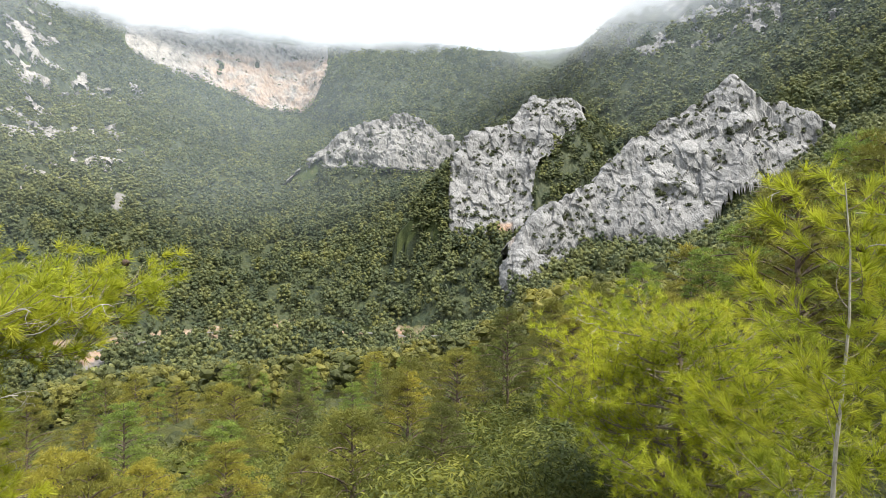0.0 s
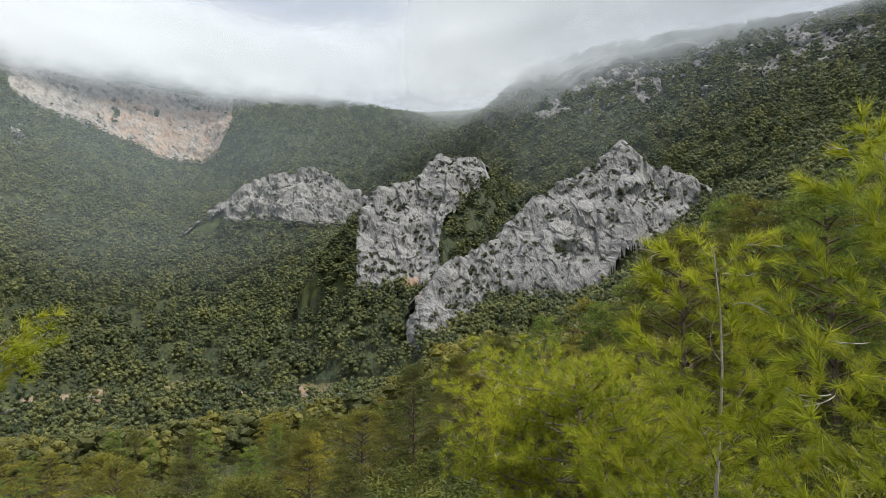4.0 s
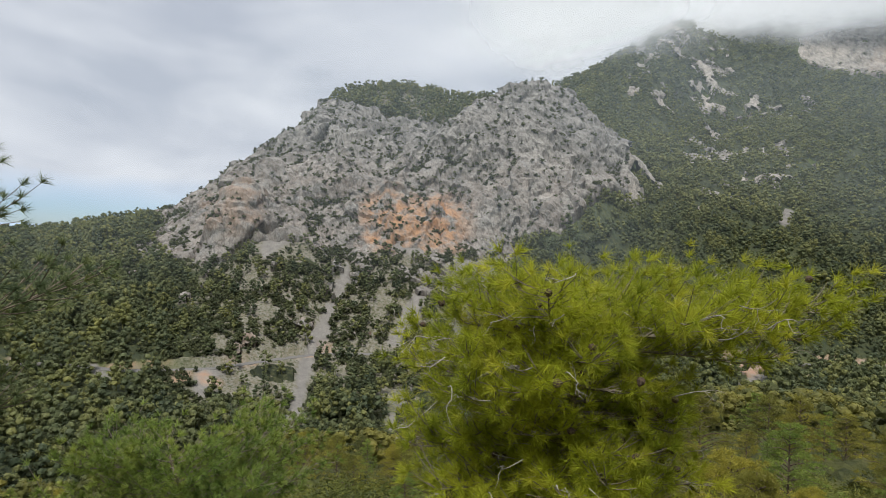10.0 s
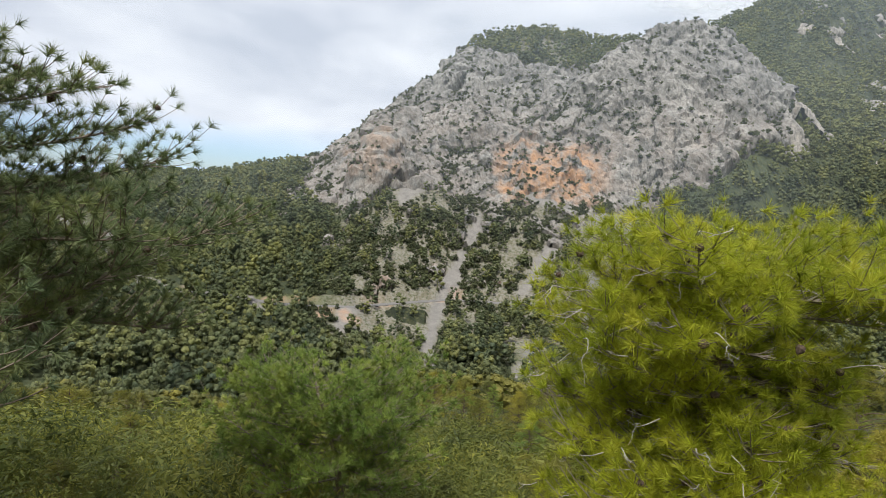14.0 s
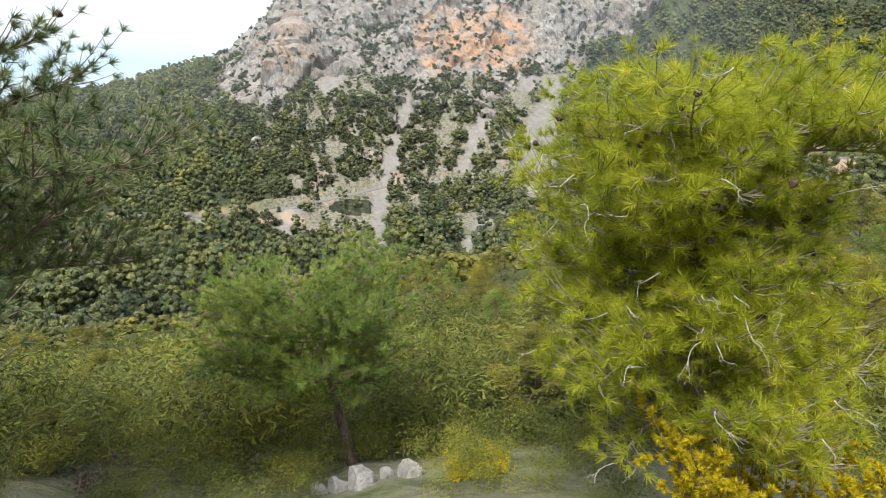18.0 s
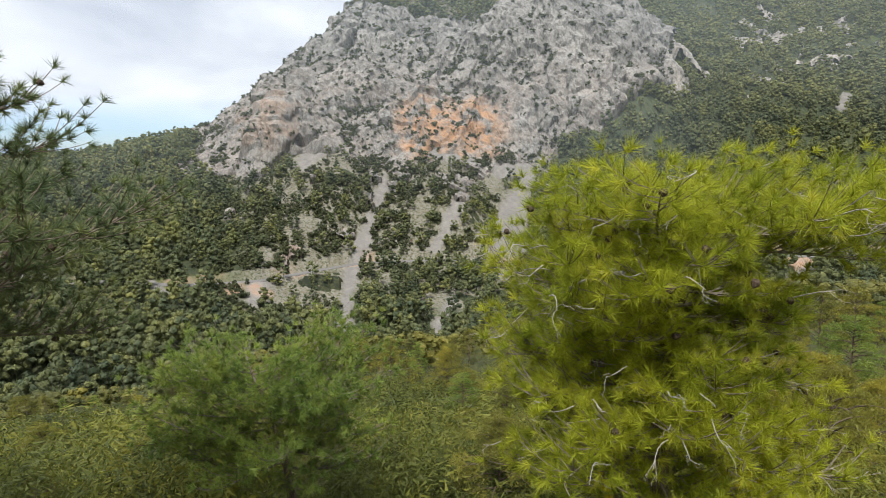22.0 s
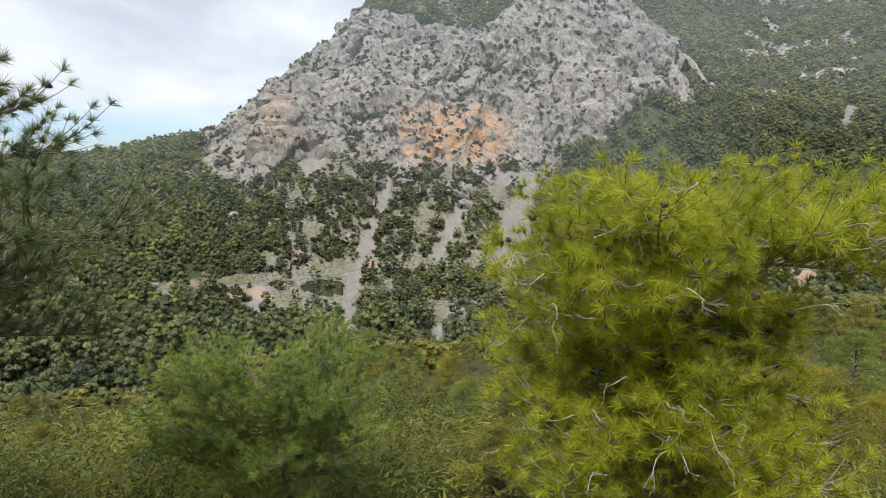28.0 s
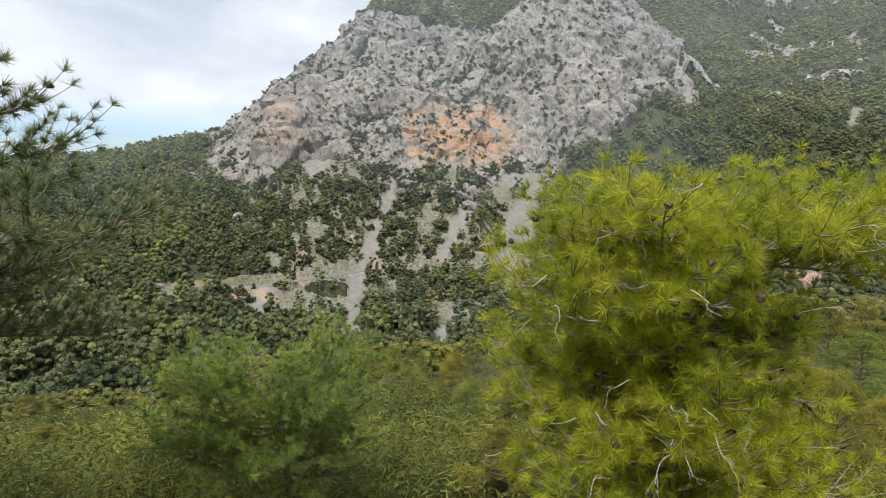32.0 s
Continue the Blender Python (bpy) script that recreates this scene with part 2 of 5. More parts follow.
def cloud_material():
    """Torn cloud: thin at its lower edge, by noise and by height over its base, thick above, and fading again at the top."""
    m = Nodes("torn_cloud")
    wisps = m.add("ShaderNodeMath", i0=m.noise(0.0075, 7.0, 0.58, stretch=(1.0, 1.0, 1.7)), i1=110.0)
    wisps.operation = "MULTIPLY"
    height = m.add("ShaderNodeMath", i0=m.attr("rise"), i1=wisps.outputs[0])
    height.operation = "ADD"
    low = m.add("ShaderNodeMapRange", Value=height.outputs[0], From_Min=40.0, From_Max=122.0)
    low.interpolation_type = "SMOOTHSTEP"
    dense = m.add("ShaderNodeMath", i0=low.outputs[0], i1=m.attr("edge"))
    dense.operation = "MULTIPLY"
    thick = m.add("ShaderNodeMath", i0=dense.outputs[0], i1=0.84)
    thick.operation = "MULTIPLY"
    m.set(Base_Color=(0.84, 0.86, 0.89, 1), Roughness=1.0)
    m.bsdf.inputs["Specular IOR Level"].default_value = 0.0
    # a faint glow added in place of light scattered inside the cloud
    m.bsdf.inputs["Emission Color"].default_value = (0.92, 0.95, 1.0, 1)
    m.bsdf.inputs["Emission Strength"].default_value = 0.14
    clear = m.add("ShaderNodeBsdfTransparent")
    both = m.add("ShaderNodeMixShader", Fac=thick.outputs[0])
    m.tree.links.new(clear.outputs[0], both.inputs[1])
    m.tree.links.new(m.bsdf.outputs[0], both.inputs[2])
    m.tree.links.new(both.outputs[0], m.out.inputs["Surface"])
    return m.mat


def mist_material():
    """Thin mist: a little light held back and scattered, uneven in drifts, tinted blue to stand for distance haze."""
    m = Nodes("blue_haze_mist")
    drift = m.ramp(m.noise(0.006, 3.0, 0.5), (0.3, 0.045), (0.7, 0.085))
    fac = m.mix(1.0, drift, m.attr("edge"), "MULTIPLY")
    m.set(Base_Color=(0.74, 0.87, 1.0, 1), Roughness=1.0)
    m.bsdf.inputs["Specular IOR Level"].default_value = 0.0
    clear = m.add("ShaderNodeBsdfTransparent")
    both = m.add("ShaderNodeMixShader", Fac=fac)
    m.tree.links.new(clear.outputs[0], both.inputs[1])
    m.tree.links.new(m.bsdf.outputs[0], both.inputs[2])
    m.tree.links.new(both.outputs[0], m.out.inputs["Surface"])
    return m.mat


MIST = mist_material()
GROUND = ground_material()
LIMESTONE = rock_material("grey_limestone", (0.355, 0.34, 0.318), (0.225, 0.217, 0.206), (0.065, 0.065, 0.063), contrast=0.68)
PALE_STONE = rock_material("pale_limestone", (0.36, 0.353, 0.343), (0.25, 0.247, 0.242), (0.085, 0.085, 0.085), contrast=0.5)
WALL_STONE = rock_material("buff_limestone", (0.43, 0.39, 0.345), (0.31, 0.295, 0.27), (0.13, 0.125, 0.118), scale=0.55, contrast=0.75)
LOOSE_STONE = rock_material("loose_stone", (0.40, 0.385, 0.365), (0.28, 0.27, 0.255), (0.16, 0.15, 0.14), scale=5.0)
# darker than the pines: shade between the crowns is put into this colour
UNDER = foliage("shade_dark_scrub", (0.042, 0.056, 0.032), (0.075, 0.088, 0.042), (0.125, 0.13, 0.056), patch=0.06, fine=0.4, rough=2.0)
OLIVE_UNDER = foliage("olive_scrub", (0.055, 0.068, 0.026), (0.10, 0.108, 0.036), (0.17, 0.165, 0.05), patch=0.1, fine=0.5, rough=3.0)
# the extra blue here is valley haze mixed into the foliage colour
FAR_PINE = foliage("pine_wood_far_hazed", (0.112, 0.136, 0.070), (0.192, 0.208, 0.088), (0.30, 0.29, 0.11), patch=0.05, fine=0.3, tree="plant")
SLOPE_PINE = foliage("pine_wood_slope", (0.104, 0.110, 0.038), (0.20, 0.192, 0.05), (0.30, 0.27, 0.065), patch=0.10, fine=0.5, tree="plant")
SCRUB = foliage("evergreen_scrub", (0.055, 0.072, 0.038), (0.105, 0.12, 0.056), (0.17, 0.172, 0.075), patch=0.12, fine=0.6, rough=3.0)
# yellow-green raised in colour to stand for sun falling on the near pines
NEEDLES = foliage("sun_bright_needles", (0.27, 0.325, 0.028), (0.475, 0.505, 0.04), (0.64, 0.61, 0.075), patch=0.8, clear=0.5, fine=2.5)
# a darker needle colour that stands in for a crown seen against the light
DARK_NEEDLES = foliage("shaded_pine_needles", (0.105, 0.145, 0.07), (0.18, 0.22, 0.085), (0.30, 0.31, 0.09), patch=0.9, clear=0.25, fine=2.2)
DEEP_NEEDLES = foliage("deep_green_needles", (0.15, 0.225, 0.05), (0.255, 0.33, 0.065), (0.38, 0.42, 0.08), patch=0.7, clear=0.35, fine=2.0)
MID_NEEDLES = foliage("olive_pine_needles", (0.138, 0.146, 0.040), (0.26, 0.248, 0.05), (0.39, 0.352, 0.066), patch=0.3, clear=0.35, fine=1.0, tree="thing")
THICKET_LEAF = foliage("thicket_leaves", (0.105, 0.124, 0.032), (0.205, 0.215, 0.042), (0.34, 0.32, 0.058), patch=0.3, clear=0.35, fine=1.0, tree="plant")
YELLOW_LEAF = foliage("yellowing_leaves", (0.40, 0.32, 0.012), (0.62, 0.50, 0.015), (0.70, 0.58, 0.03), patch=2.0, clear=0.4, fine=6.0)
BARK = bark_material("pine_bark", (0.07, 0.05, 0.038), (0.22, 0.17, 0.135))
PALE_BARK = bark_material("grey_dead_wood", (0.26, 0.235, 0.205), (0.52, 0.48, 0.43), 30.0)
TWIG_BARK = bark_material("brown_twig", (0.11, 0.085, 0.065), (0.25, 0.205, 0.165), 40.0)
GREY_TWIG = bark_material("grey_twig", (0.11, 0.09, 0.07), (0.28, 0.24, 0.2), 40.0)
CONE = bark_material("pine_cone", (0.035, 0.025, 0.018), (0.14, 0.10, 0.075), 60.0)
CLOUD = cloud_material()
ASPHALT = bark_material("worn_asphalt", (0.13, 0.125, 0.12), (0.24, 0.23, 0.22), 3.0)


# ---------------------------------------------------------------- meshes
def mesh_object(name, verts, faces, material, parent=None, label="", attributes=None, smooth_faces=False):
    """One mesh object from arrays; faces is an (n, 3) or (n, 4) array."""
    verts, faces = np.asarray(verts, np.float32), np.asarray(faces, np.int32)
    me = bpy.data.meshes.new(name)
    k = faces.shape[1]
    me.vertices.add(len(verts))
    me.vertices.foreach_set("co", verts.ravel())
    me.loops.add(faces.size)
    me.loops.foreach_set("vertex_index", faces.ravel())
    me.polygons.add(len(faces))
    me.polygons.foreach_set("loop_start", np.arange(0, faces.size, k, dtype=np.int32))
    me.polygons.foreach_set("use_smooth", np.full(len(faces), smooth_faces))
    for key, values in (attributes or {}).items():
        me.attributes.new(key, "FLOAT", "POINT").data.foreach_set("value", np.asarray(values, np.float32))
    me.materials.append(material)
    me.update(calc_edges=True)
    ob = new(name, me)
    if parent is not None:
        ob.parent = parent
    if label:
        tagged(ob, label)
    return ob


def grid_faces(n, m):
    i = np.arange(n * m).reshape(n, m)
    return np.stack([i[:-1, :-1], i[1:, :-1], i[1:, 1:], i[:-1, 1:]], -1).reshape(-1, 4)


def tube_arrays(points, radii, sides=6):
    """Vertices and quads of a tapered tube along points."""
    p, r = np.asarray(points, float), np.asarray(radii, float)
    d = np.gradient(p, axis=0)
    d /= np.linalg.norm(d, axis=1, keepdims=True) + 1e-9
    ref = np.where(np.abs(d[:, 2:3]) > 0.9, [[1.0, 0, 0]], [[0, 0, 1.0]])
    a = np.cross(d, ref)
    a /= np.linalg.norm(a, axis=1, keepdims=True) + 1e-9
    b = np.cross(d, a)
    t = np.arange(sides) / sides * 2 * np.pi
    ring = a[:, None] * np.cos(t)[None, :, None] + b[:, None] * np.sin(t)[None, :, None]
    v = (p[:, None] + ring * r[:, None, None]).reshape(-1, 3)
    i = np.arange(len(p) * sides).reshape(len(p), sides)
    j = np.roll(i, -1, axis=1)
    f = np.stack([i[:-1], j[:-1], j[1:], i[1:]], -1).reshape(-1, 4)
    return v, f


def joined(pieces):
    vs, fs, at = [], [], 0
    for v, f in pieces:
        vs.append(v)
        fs.append(f + at)
        at += len(v)
    return np.concatenate(vs), np.concatenate(fs)


# ---------------------------------------------------------------- the lie of the land
# Lines that run round the valley: (degrees to the left of +y, metres out, metres up from the eye).
NEAR = [(-180, 12, 4.0), (-120, 12, 2.0), (-75, 12, -2.4), (-55, 12, -3.2), (-36, 12, -4.2), (-10, 12, -5.8), (20, 12, -7.0), (80, 12, -7.4), (100, 12, -6.2), (130, 12, -3.0), (180, 12, 4.0)]
SHOULDER = [(-180, 60, 26), (-75, 60, 12), (-45, 55, 0), (-36, 58, -4), (-27, 68, -9), (-18, 92, -12), (-11, 125, -17), (-6, 175, -29), (0, 195, -38), (15, 205, -46), (35, 190, -47), (60, 125, -44),
            (98, 130, -46), (115, 130, -40), (140, 100, 0), (180, 60, 26)]
VALLEY = [(-180, 150, 60), (-75, 110, 26), (-45, 105, 6), (-36, 115, -3), (-27, 150, -14), (-18, 190, -24), (-10, 235, -42), (0, 275, -58), (15, 310, -63), (35, 280, -67), (60, 195, -74), (98, 195, -74),
          (115, 220, -70), (140, 200, 0), (180, 150, 60)]
ROAD = [(-180, 260, 105), (-75, 220, 60), (-45, 220, 30), (-31, 240, 8), (-20, 275, -14), (-10, 302, -31), (-4, 320, -42), (2, 340, -49), (12, 390, -50), (20, 398, -50), (30, 348, -50.5), (38, 368, -50.5),
        (57, 305, -50.5), (68, 303, -50.5), (77, 272, -51), (84, 274, -51), (90, 304, -51), (98, 305, -51), (115, 330, -55), (140, 300, 0), (180, 260, 105)]
FOOT = [(-180, 400, 150), (-75, 420, 140), (-45, 430, 110), (-31, 395, 48), (-24, 372, 4), (-20, 362, -3), (-14, 352, -6), (-10, 350, -15), (-6, 385, -4), (-3, 398, 6), (1, 410, 10), (4, 470, 14), (10, 560, 30), (20, 560, 22), (33, 500, 28), (39, 470, 30), (43, 440, 36), (47, 425, 28), (49, 410, 8),
        (51, 402, -6), (55, 398, 2), (60, 396, 11), (65, 400, 7), (70, 402, 13), (73, 402, 8), (78, 410, -9), (83, 425, -14), (90, 440, -16), (98, 450, -22), (115, 470, -35), (140, 400, 0), (180, 400, 150)]
BACK = [(-180, 560, 200), (-75, 560, 215), (-45, 560, 195), (-31, 560, 165), (-20, 560, 118), (-10, 580, 70), (0, 660, 86), (8, 690, 92), (12, 960, 196), (16, 960, 200), (20, 960, 232), (25, 960, 255), (33, 760, 135), (39, 640, 130),
        (43, 570, 108), (47, 545, 118), (52, 540, 78), (56, 520, 78), (60, 490, 82), (65, 480, 78), (70, 480, 64), (74, 480, 42), (78, 490, 16), (83, 510, 3), (90, 530, -6), (98, 540, -16), (115, 560, -35), (140, 560, 20), (180, 560, 200)]
CREST = [(-180, 800, 260), (-75, 760, 290), (-48, 720, 287), (-43, 720, 292), (-31, 715, 294), (-23, 705, 286), (-20, 700, 275), (-16.5, 700, 266), (-13, 700, 224), (-10, 740, 198), (-6, 850, 262), (0, 985, 322), (8, 1020, 345), (11, 1030, 356), (16, 1030, 362), (20, 1030, 362),
         (25, 1030, 362), (33, 1010, 358), (37, 930, 345), (39, 890, 312), (41.4, 845, 272), (44, 780, 231), (46.6, 710, 193), (53, 650, 166), (56.5, 640, 164), (60.5, 620, 168), (64.6, 600, 157), (67, 590, 147), (69, 570, 126), (70.5, 560, 106),
         (72.7, 548, 90), (74.4, 545, 75.5), (76.7, 550, 57), (79, 560, 38), (81.3, 585, 26), (83.3, 600, 22.5), (87, 620, 15), (89, 640, 7), (94.4, 680, 2), (100, 800, -10), (115, 800, -35), (140, 800, 60), (180, 800, 260)]
FAR = [(-180, 1500, 420), (-75, 1400, 480), (-31, 1400, 480), (0, 1500, 470), (33, 1500, 430), (46, 1300, 240), (60, 1200, 60), (75, 1100, -60), (115, 1400, -100), (140, 1400, 60), (180, 1500, 420)]
RIM = [(-180, 4700, 500), (0, 4700, 420), (50, 4700, 260), (75, 4700, -40), (115, 4700, -110), (130, 4700, -60), (180, 4700, 500)]
LINES = [np.array(q, float) for q in (NEAR, SHOULDER, VALLEY, ROAD, FOOT, BACK, CREST, FAR, RIM)]

# Rock ribs that stand out of the slopes: crest points as above, steepness in front and behind, and roughness.
RIBS = {
    "spur": ([(45.4, 528, 124), (45.9, 530, 133), (47.3, 526, 139), (49.5, 520, 141), (52.2, 515, 133), (54, 500, 121), (55.3, 490, 104), (56.5, 480, 91.5), (59, 458, 68), (59.8, 436, 42), (60.5, 408, 14)], 1.25, 0.95),
    "knoll": ([(72.5, 470, 58), (73.8, 440, 38), (75.2, 420, 28), (76.5, 412, 12)], 1.5, 1.3),
    "left_fin": ([(-12.4, 452, 96), (-11.7, 450, 108), (-8.4, 445, 107), (-6.2, 440, 88), (-3, 430, 80), (-0.9, 420, 59), (0.6, 414, 37)], 2.3, 1.2),
    "right_fin": ([(-31.6, 418, 62), (-30.7, 412, 77), (-26.7, 405, 89), (-25.2, 402, 101), (-23, 398, 90), (-21.3, 392, 81), (-16.4, 378, 57), (-13.3, 368, 36.5), (-8.9, 354, 20), (-7.2, 348, 8), (-6.6, 345, -6), (-5.9, 342, -24)], 2.4, 1.1),
    "middle_crag": ([(10.1, 643, 92), (9.0, 640, 116), (7.6, 638, 123), (4.4, 636, 136), (2.0, 636, 133), (0.6, 638, 122), (0.2, 640, 104)], 1.7, 0.8),
}


def line_at(line, az):
    """Distance and height of a line at azimuths, with rounded corners."""
    r = z = 0.0
    for off, w in ((-1.2, 0.25), (0.0, 0.5), (1.2, 0.25)):
        a = (az + off + 180) % 360 - 180
        r = r + w * np.interp(a, line[:, 0], line[:, 1])
        z = z + w * np.interp(a, line[:, 0], line[:, 2])
    return r, z


def rib_height(x, y, rib):
    """Height of one rock rib over the points, and how far out they lie from its crest."""
    pts, front, behind = RIBS[rib]
    q = np.array([(*polar(a, r), z) for a, r, z in pts])
    best = np.full(x.shape, -1e9)
    for a, b in zip(q[:-1], q[1:]):
        d = b - a
        t = np.clip(((x - a[0]) * d[0] + (y - a[1]) * d[1]) / (d[0] ** 2 + d[1] ** 2), 0, 1)
        px, py = a[0] + t * d[0], a[1] + t * d[1]
        dist = np.hypot(x - px, y - py)
        nearer = np.hypot(x, y) < np.hypot(px, py)
        slope = np.where(nearer, front, behind)
        best = np.maximum(best, a[2] + t * d[2] - slope * np.maximum(dist - 0.8, 0))
    return best


def fin_base(A, R):
    """Rise (height over distance) of the foot of the two fins, by azimuth; -9 elsewhere."""
    left = np.interp(-A, [-1.2, 0, 1.3, 2.9, 5.5, 8.5], [0.03, 0.02, 0.012, 0.009, 0.028, 0.045])
    right = np.interp(-A, [6.2, 9.6, 13.7, 16.2, 19, 22.2, 24.7, 28.9, 31], [-0.10, -0.06, 0.022, 0.016, -0.019, -0.01, 0.08, 0.108, 0.155])
    base = np.where((A > -9) & (A < 16) & (R > np.where(A > -5.5, 330, 385)) & (R < 480), left, -9.0)
    return np.where((A > -34) & (A < -6) & (R > 325) & (R < 384), right, base)


def land(az, r):
    """Height of the ground on a grid of azimuths by distances, with masks: rock, which rib, scree, road cut."""
    n, m = len(az), len(r)
    knots = [line_at(line, az) for line in LINES]
    z = np.empty((n, m))
    for i in range(n):
        rs = np.concatenate([[0.0], [k[0][i] for k in knots]])
        zs = np.concatenate([[-1.65], [k[1][i] for k in knots]])
        z[i] = np.interp(r, rs, zs)
        soft = np.interp(r * 1.03, rs, zs) * 0.25 + np.interp(r * 0.97, rs, zs) * 0.25 + z[i] * 0.5
        z[i] = soft
    A, R = np.meshgrid(az, r, indexing="ij")
    X, Y = polar(A, R)
    rib = np.full((n, m), -1e9)
    for name in RIBS:
        pts = np.array(RIBS[name][0])
        sel = (az > pts[:, 0].min() - 9) & (az < pts[:, 0].max() + 9)
        rib[sel] = np.maximum(rib[sel], rib_height(X[sel], Y[sel], name))
    rib = rib - 80 * smooth(-0.004, 0.02, fin_base(A, R) - rib / R)
    over = rib - z
    wild = smooth(25, 140, R) * (1 - 0.5 * smooth(1500, 3000, R))
    z = z + wild * (fbm(X / 70, Y / 70, seed=3) * 5.0 + fbm(X / 22, Y / 22, seed=5) * 1.6) * (1 - smooth(-20, 0, over))
    z = np.maximum(z, rib)
    road_r, road_z = line_at(LINES[3], az)
    on_road = (np.abs(R - road_r[:, None]) < 4.5) & (A > -12) & (A < 100)
    z = np.where(on_road, road_z[:, None], z)
    return X, Y, z, over, A, R


def rock_mask(X, Y, Z, over, A, R):
    """Where bare rock shows: the ribs, the broken face under the left summits, the big wall, outcrops on the slopes."""
    n1 = fbm(X / 26, Y / 26, Z / 26, 4, seed=21)
    n2 = fbm(X / 9, Y / 9, Z / 9, 3, seed=31)
    rag = n1 * 0.55 + n2 * 0.5
    m = smooth(-2.0, 1.5, over + rag * 3)
    el = Z / R
    cleft = np.interp(el, [0.02, 0.035, 0.12, 0.145, 0.2, 0.25], [-8.5, -9.0, -8.2, -9.6, -12.4, -13.2])
    m = m * np.where((R > 400) & (A < cleft + rag * 1.5) & (A > -20), 0.0, 1.0)
    m = m * np.where((A > -5) & (A < 13) & (R > 560), smooth(0.118, 0.135, el + rag * 0.02), 1.0)
    right = np.interp(el, [0.05, 0.07, 0.12, 0.165, 0.235, 0.27], [45.0, 44.0, 42.0, 42.6, 45.3, 46.2])
    foot = np.interp(A, [42, 48, 51, 60, 67, 72, 78, 84], [0.075, 0.04, -0.03, 0.0, 0.0, 0.005, -0.025, -0.03])
    cap = np.interp(A, [46, 52, 54, 56.5, 59, 62, 65, 68, 71], [0.30, 0.26, 0.235, 0.195, 0.20, 0.212, 0.222, 0.24, 0.35])
    face = smooth(-0.8, 0.8, A - right + rag * 2.5) * (1 - smooth(79, 85, A + rag * 6)) * smooth(-0.02, 0.02, el - foot + rag * 0.04)
    cap = np.where((R < 535) & (A < 60), 0.4, cap)
    face *= 1 - smooth(-0.012, 0.012, el - cap + rag * 0.03)
    face *= (R > 370) * (R < 700)
    m = np.maximum(m, face * smooth(-0.42, -0.18, rag + 0.12))
    wall = smooth(9.5, 11.5, A) * (1 - smooth(26, 29, A)) * smooth(945, 962, R) * (1 - smooth(1010, 1040, R))
    m = np.maximum(m, wall * smooth(-0.5, -0.25, rag))
    outcrop = smooth(0.20, 0.34, rag) * smooth(380, 520, R) * smooth(0.02, 0.12, el)
    sunny = smooth(24, 28, A) * (1 - smooth(34, 38, A)) * smooth(0.05, 0.09, el) * (R < 900)
    upper = smooth(17, 22, -A) * smooth(0.27, 0.32, el)
    m = np.maximum(m, outcrop * np.clip(0.35 + sunny + upper, 0, 1))
    m = np.maximum(m, sunny * smooth(0.07, 0.2, rag))
    summit = smooth(30.5, 33, A) * (1 - smooth(40, 42, A)) * smooth(0.20, 0.235, el) * (R > 700)
    m = np.maximum(m, summit * smooth(-0.04, 0.1, rag))
    bands = smooth(15, 18, -A) * smooth(0.285, 0.31, el) * (R > 555) * (R < 720)
    m = np.maximum(m, bands * smooth(-0.04, 0.1, rag))
    talus = smooth(51, 54, A) * (1 - smooth(66, 70, A)) * smooth(-0.06, -0.03, el) * (1 - smooth(0.0, 0.03, el)) * (R > 350) * (R < 420)
    m = np.maximum(m, talus * smooth(0.0, 0.15, rag))
    low = smooth(55, 60, A) * (1 - smooth(78, 84, A)) * smooth(-0.26, -0.22, el) * (1 - smooth(-0.03, 0.0, el)) * (R > 215) * (R < 410)
    m = np.maximum(m, low * smooth(0.2, 0.32, rag))
    lower_left = smooth(78, 82, A) * (1 - smooth(84, 88, A)) * smooth(-0.06, -0.04, el) * (R > 380) * (R < 520)
    m = np.maximum(m, lower_left * smooth(0.02, 0.15, rag))
    return m


# Streams of loose stones: points (azimuth, distance, half width) from top to bottom.
SCREES = [
    [(71.3, 412, 9.0), (72.2, 396, 10.0), (73.2, 376, 4.0)],
    [(51.2, 404, 3.0), (52.6, 380, 7.0), (53.8, 345, 9.0), (54.6, 306, 8.0), (54.6, 280, 5.0)],
    [(66.9, 340, 2.0), (67.9, 318, 5.0), (69.2, 290, 3.0), (69.6, 255, 3.6), (70.4, 226, 5.0)],
    [(58.3, 352, 2.5), (59.6, 335, 4.2), (61.2, 314, 2.5)],
    [(65.7, 372, 2.5), (66.2, 356, 4.5), (66.6, 345, 2.5)],
    [(59.4, 270, 2.0), (60.2, 250, 3.0), (61.3, 224, 4.5)],
    [(49.6, 440, 5.0), (50.3, 420, 6.0), (51.0, 400, 4.0)],
    [(27.7, 560, 6.0), (28.0, 535, 4.0)],
    [(29.5, 342, 3.5), (30.2, 325, 5.0), (30.0, 305, 4.0)],
    [(77.5, 268, 6.0), (78.0, 250, 3.0)],
    [(100.5, 430, 16.0), (99.0, 385, 14.0), (97.5, 350, 9.0)],
    [(104, 640, 30.0), (102.5, 560, 18.0)],
    [(95.5, 318, 7.0), (94.0, 312, 5.0)],
    [(66.5, 397, 7.0), (60, 389, 11.0), (55, 388, 11.0), (52, 396, 7.0)],
    [(86.4, 292, 2.0), (85.8, 276, 3.0), (85.4, 268, 2.0)],
]


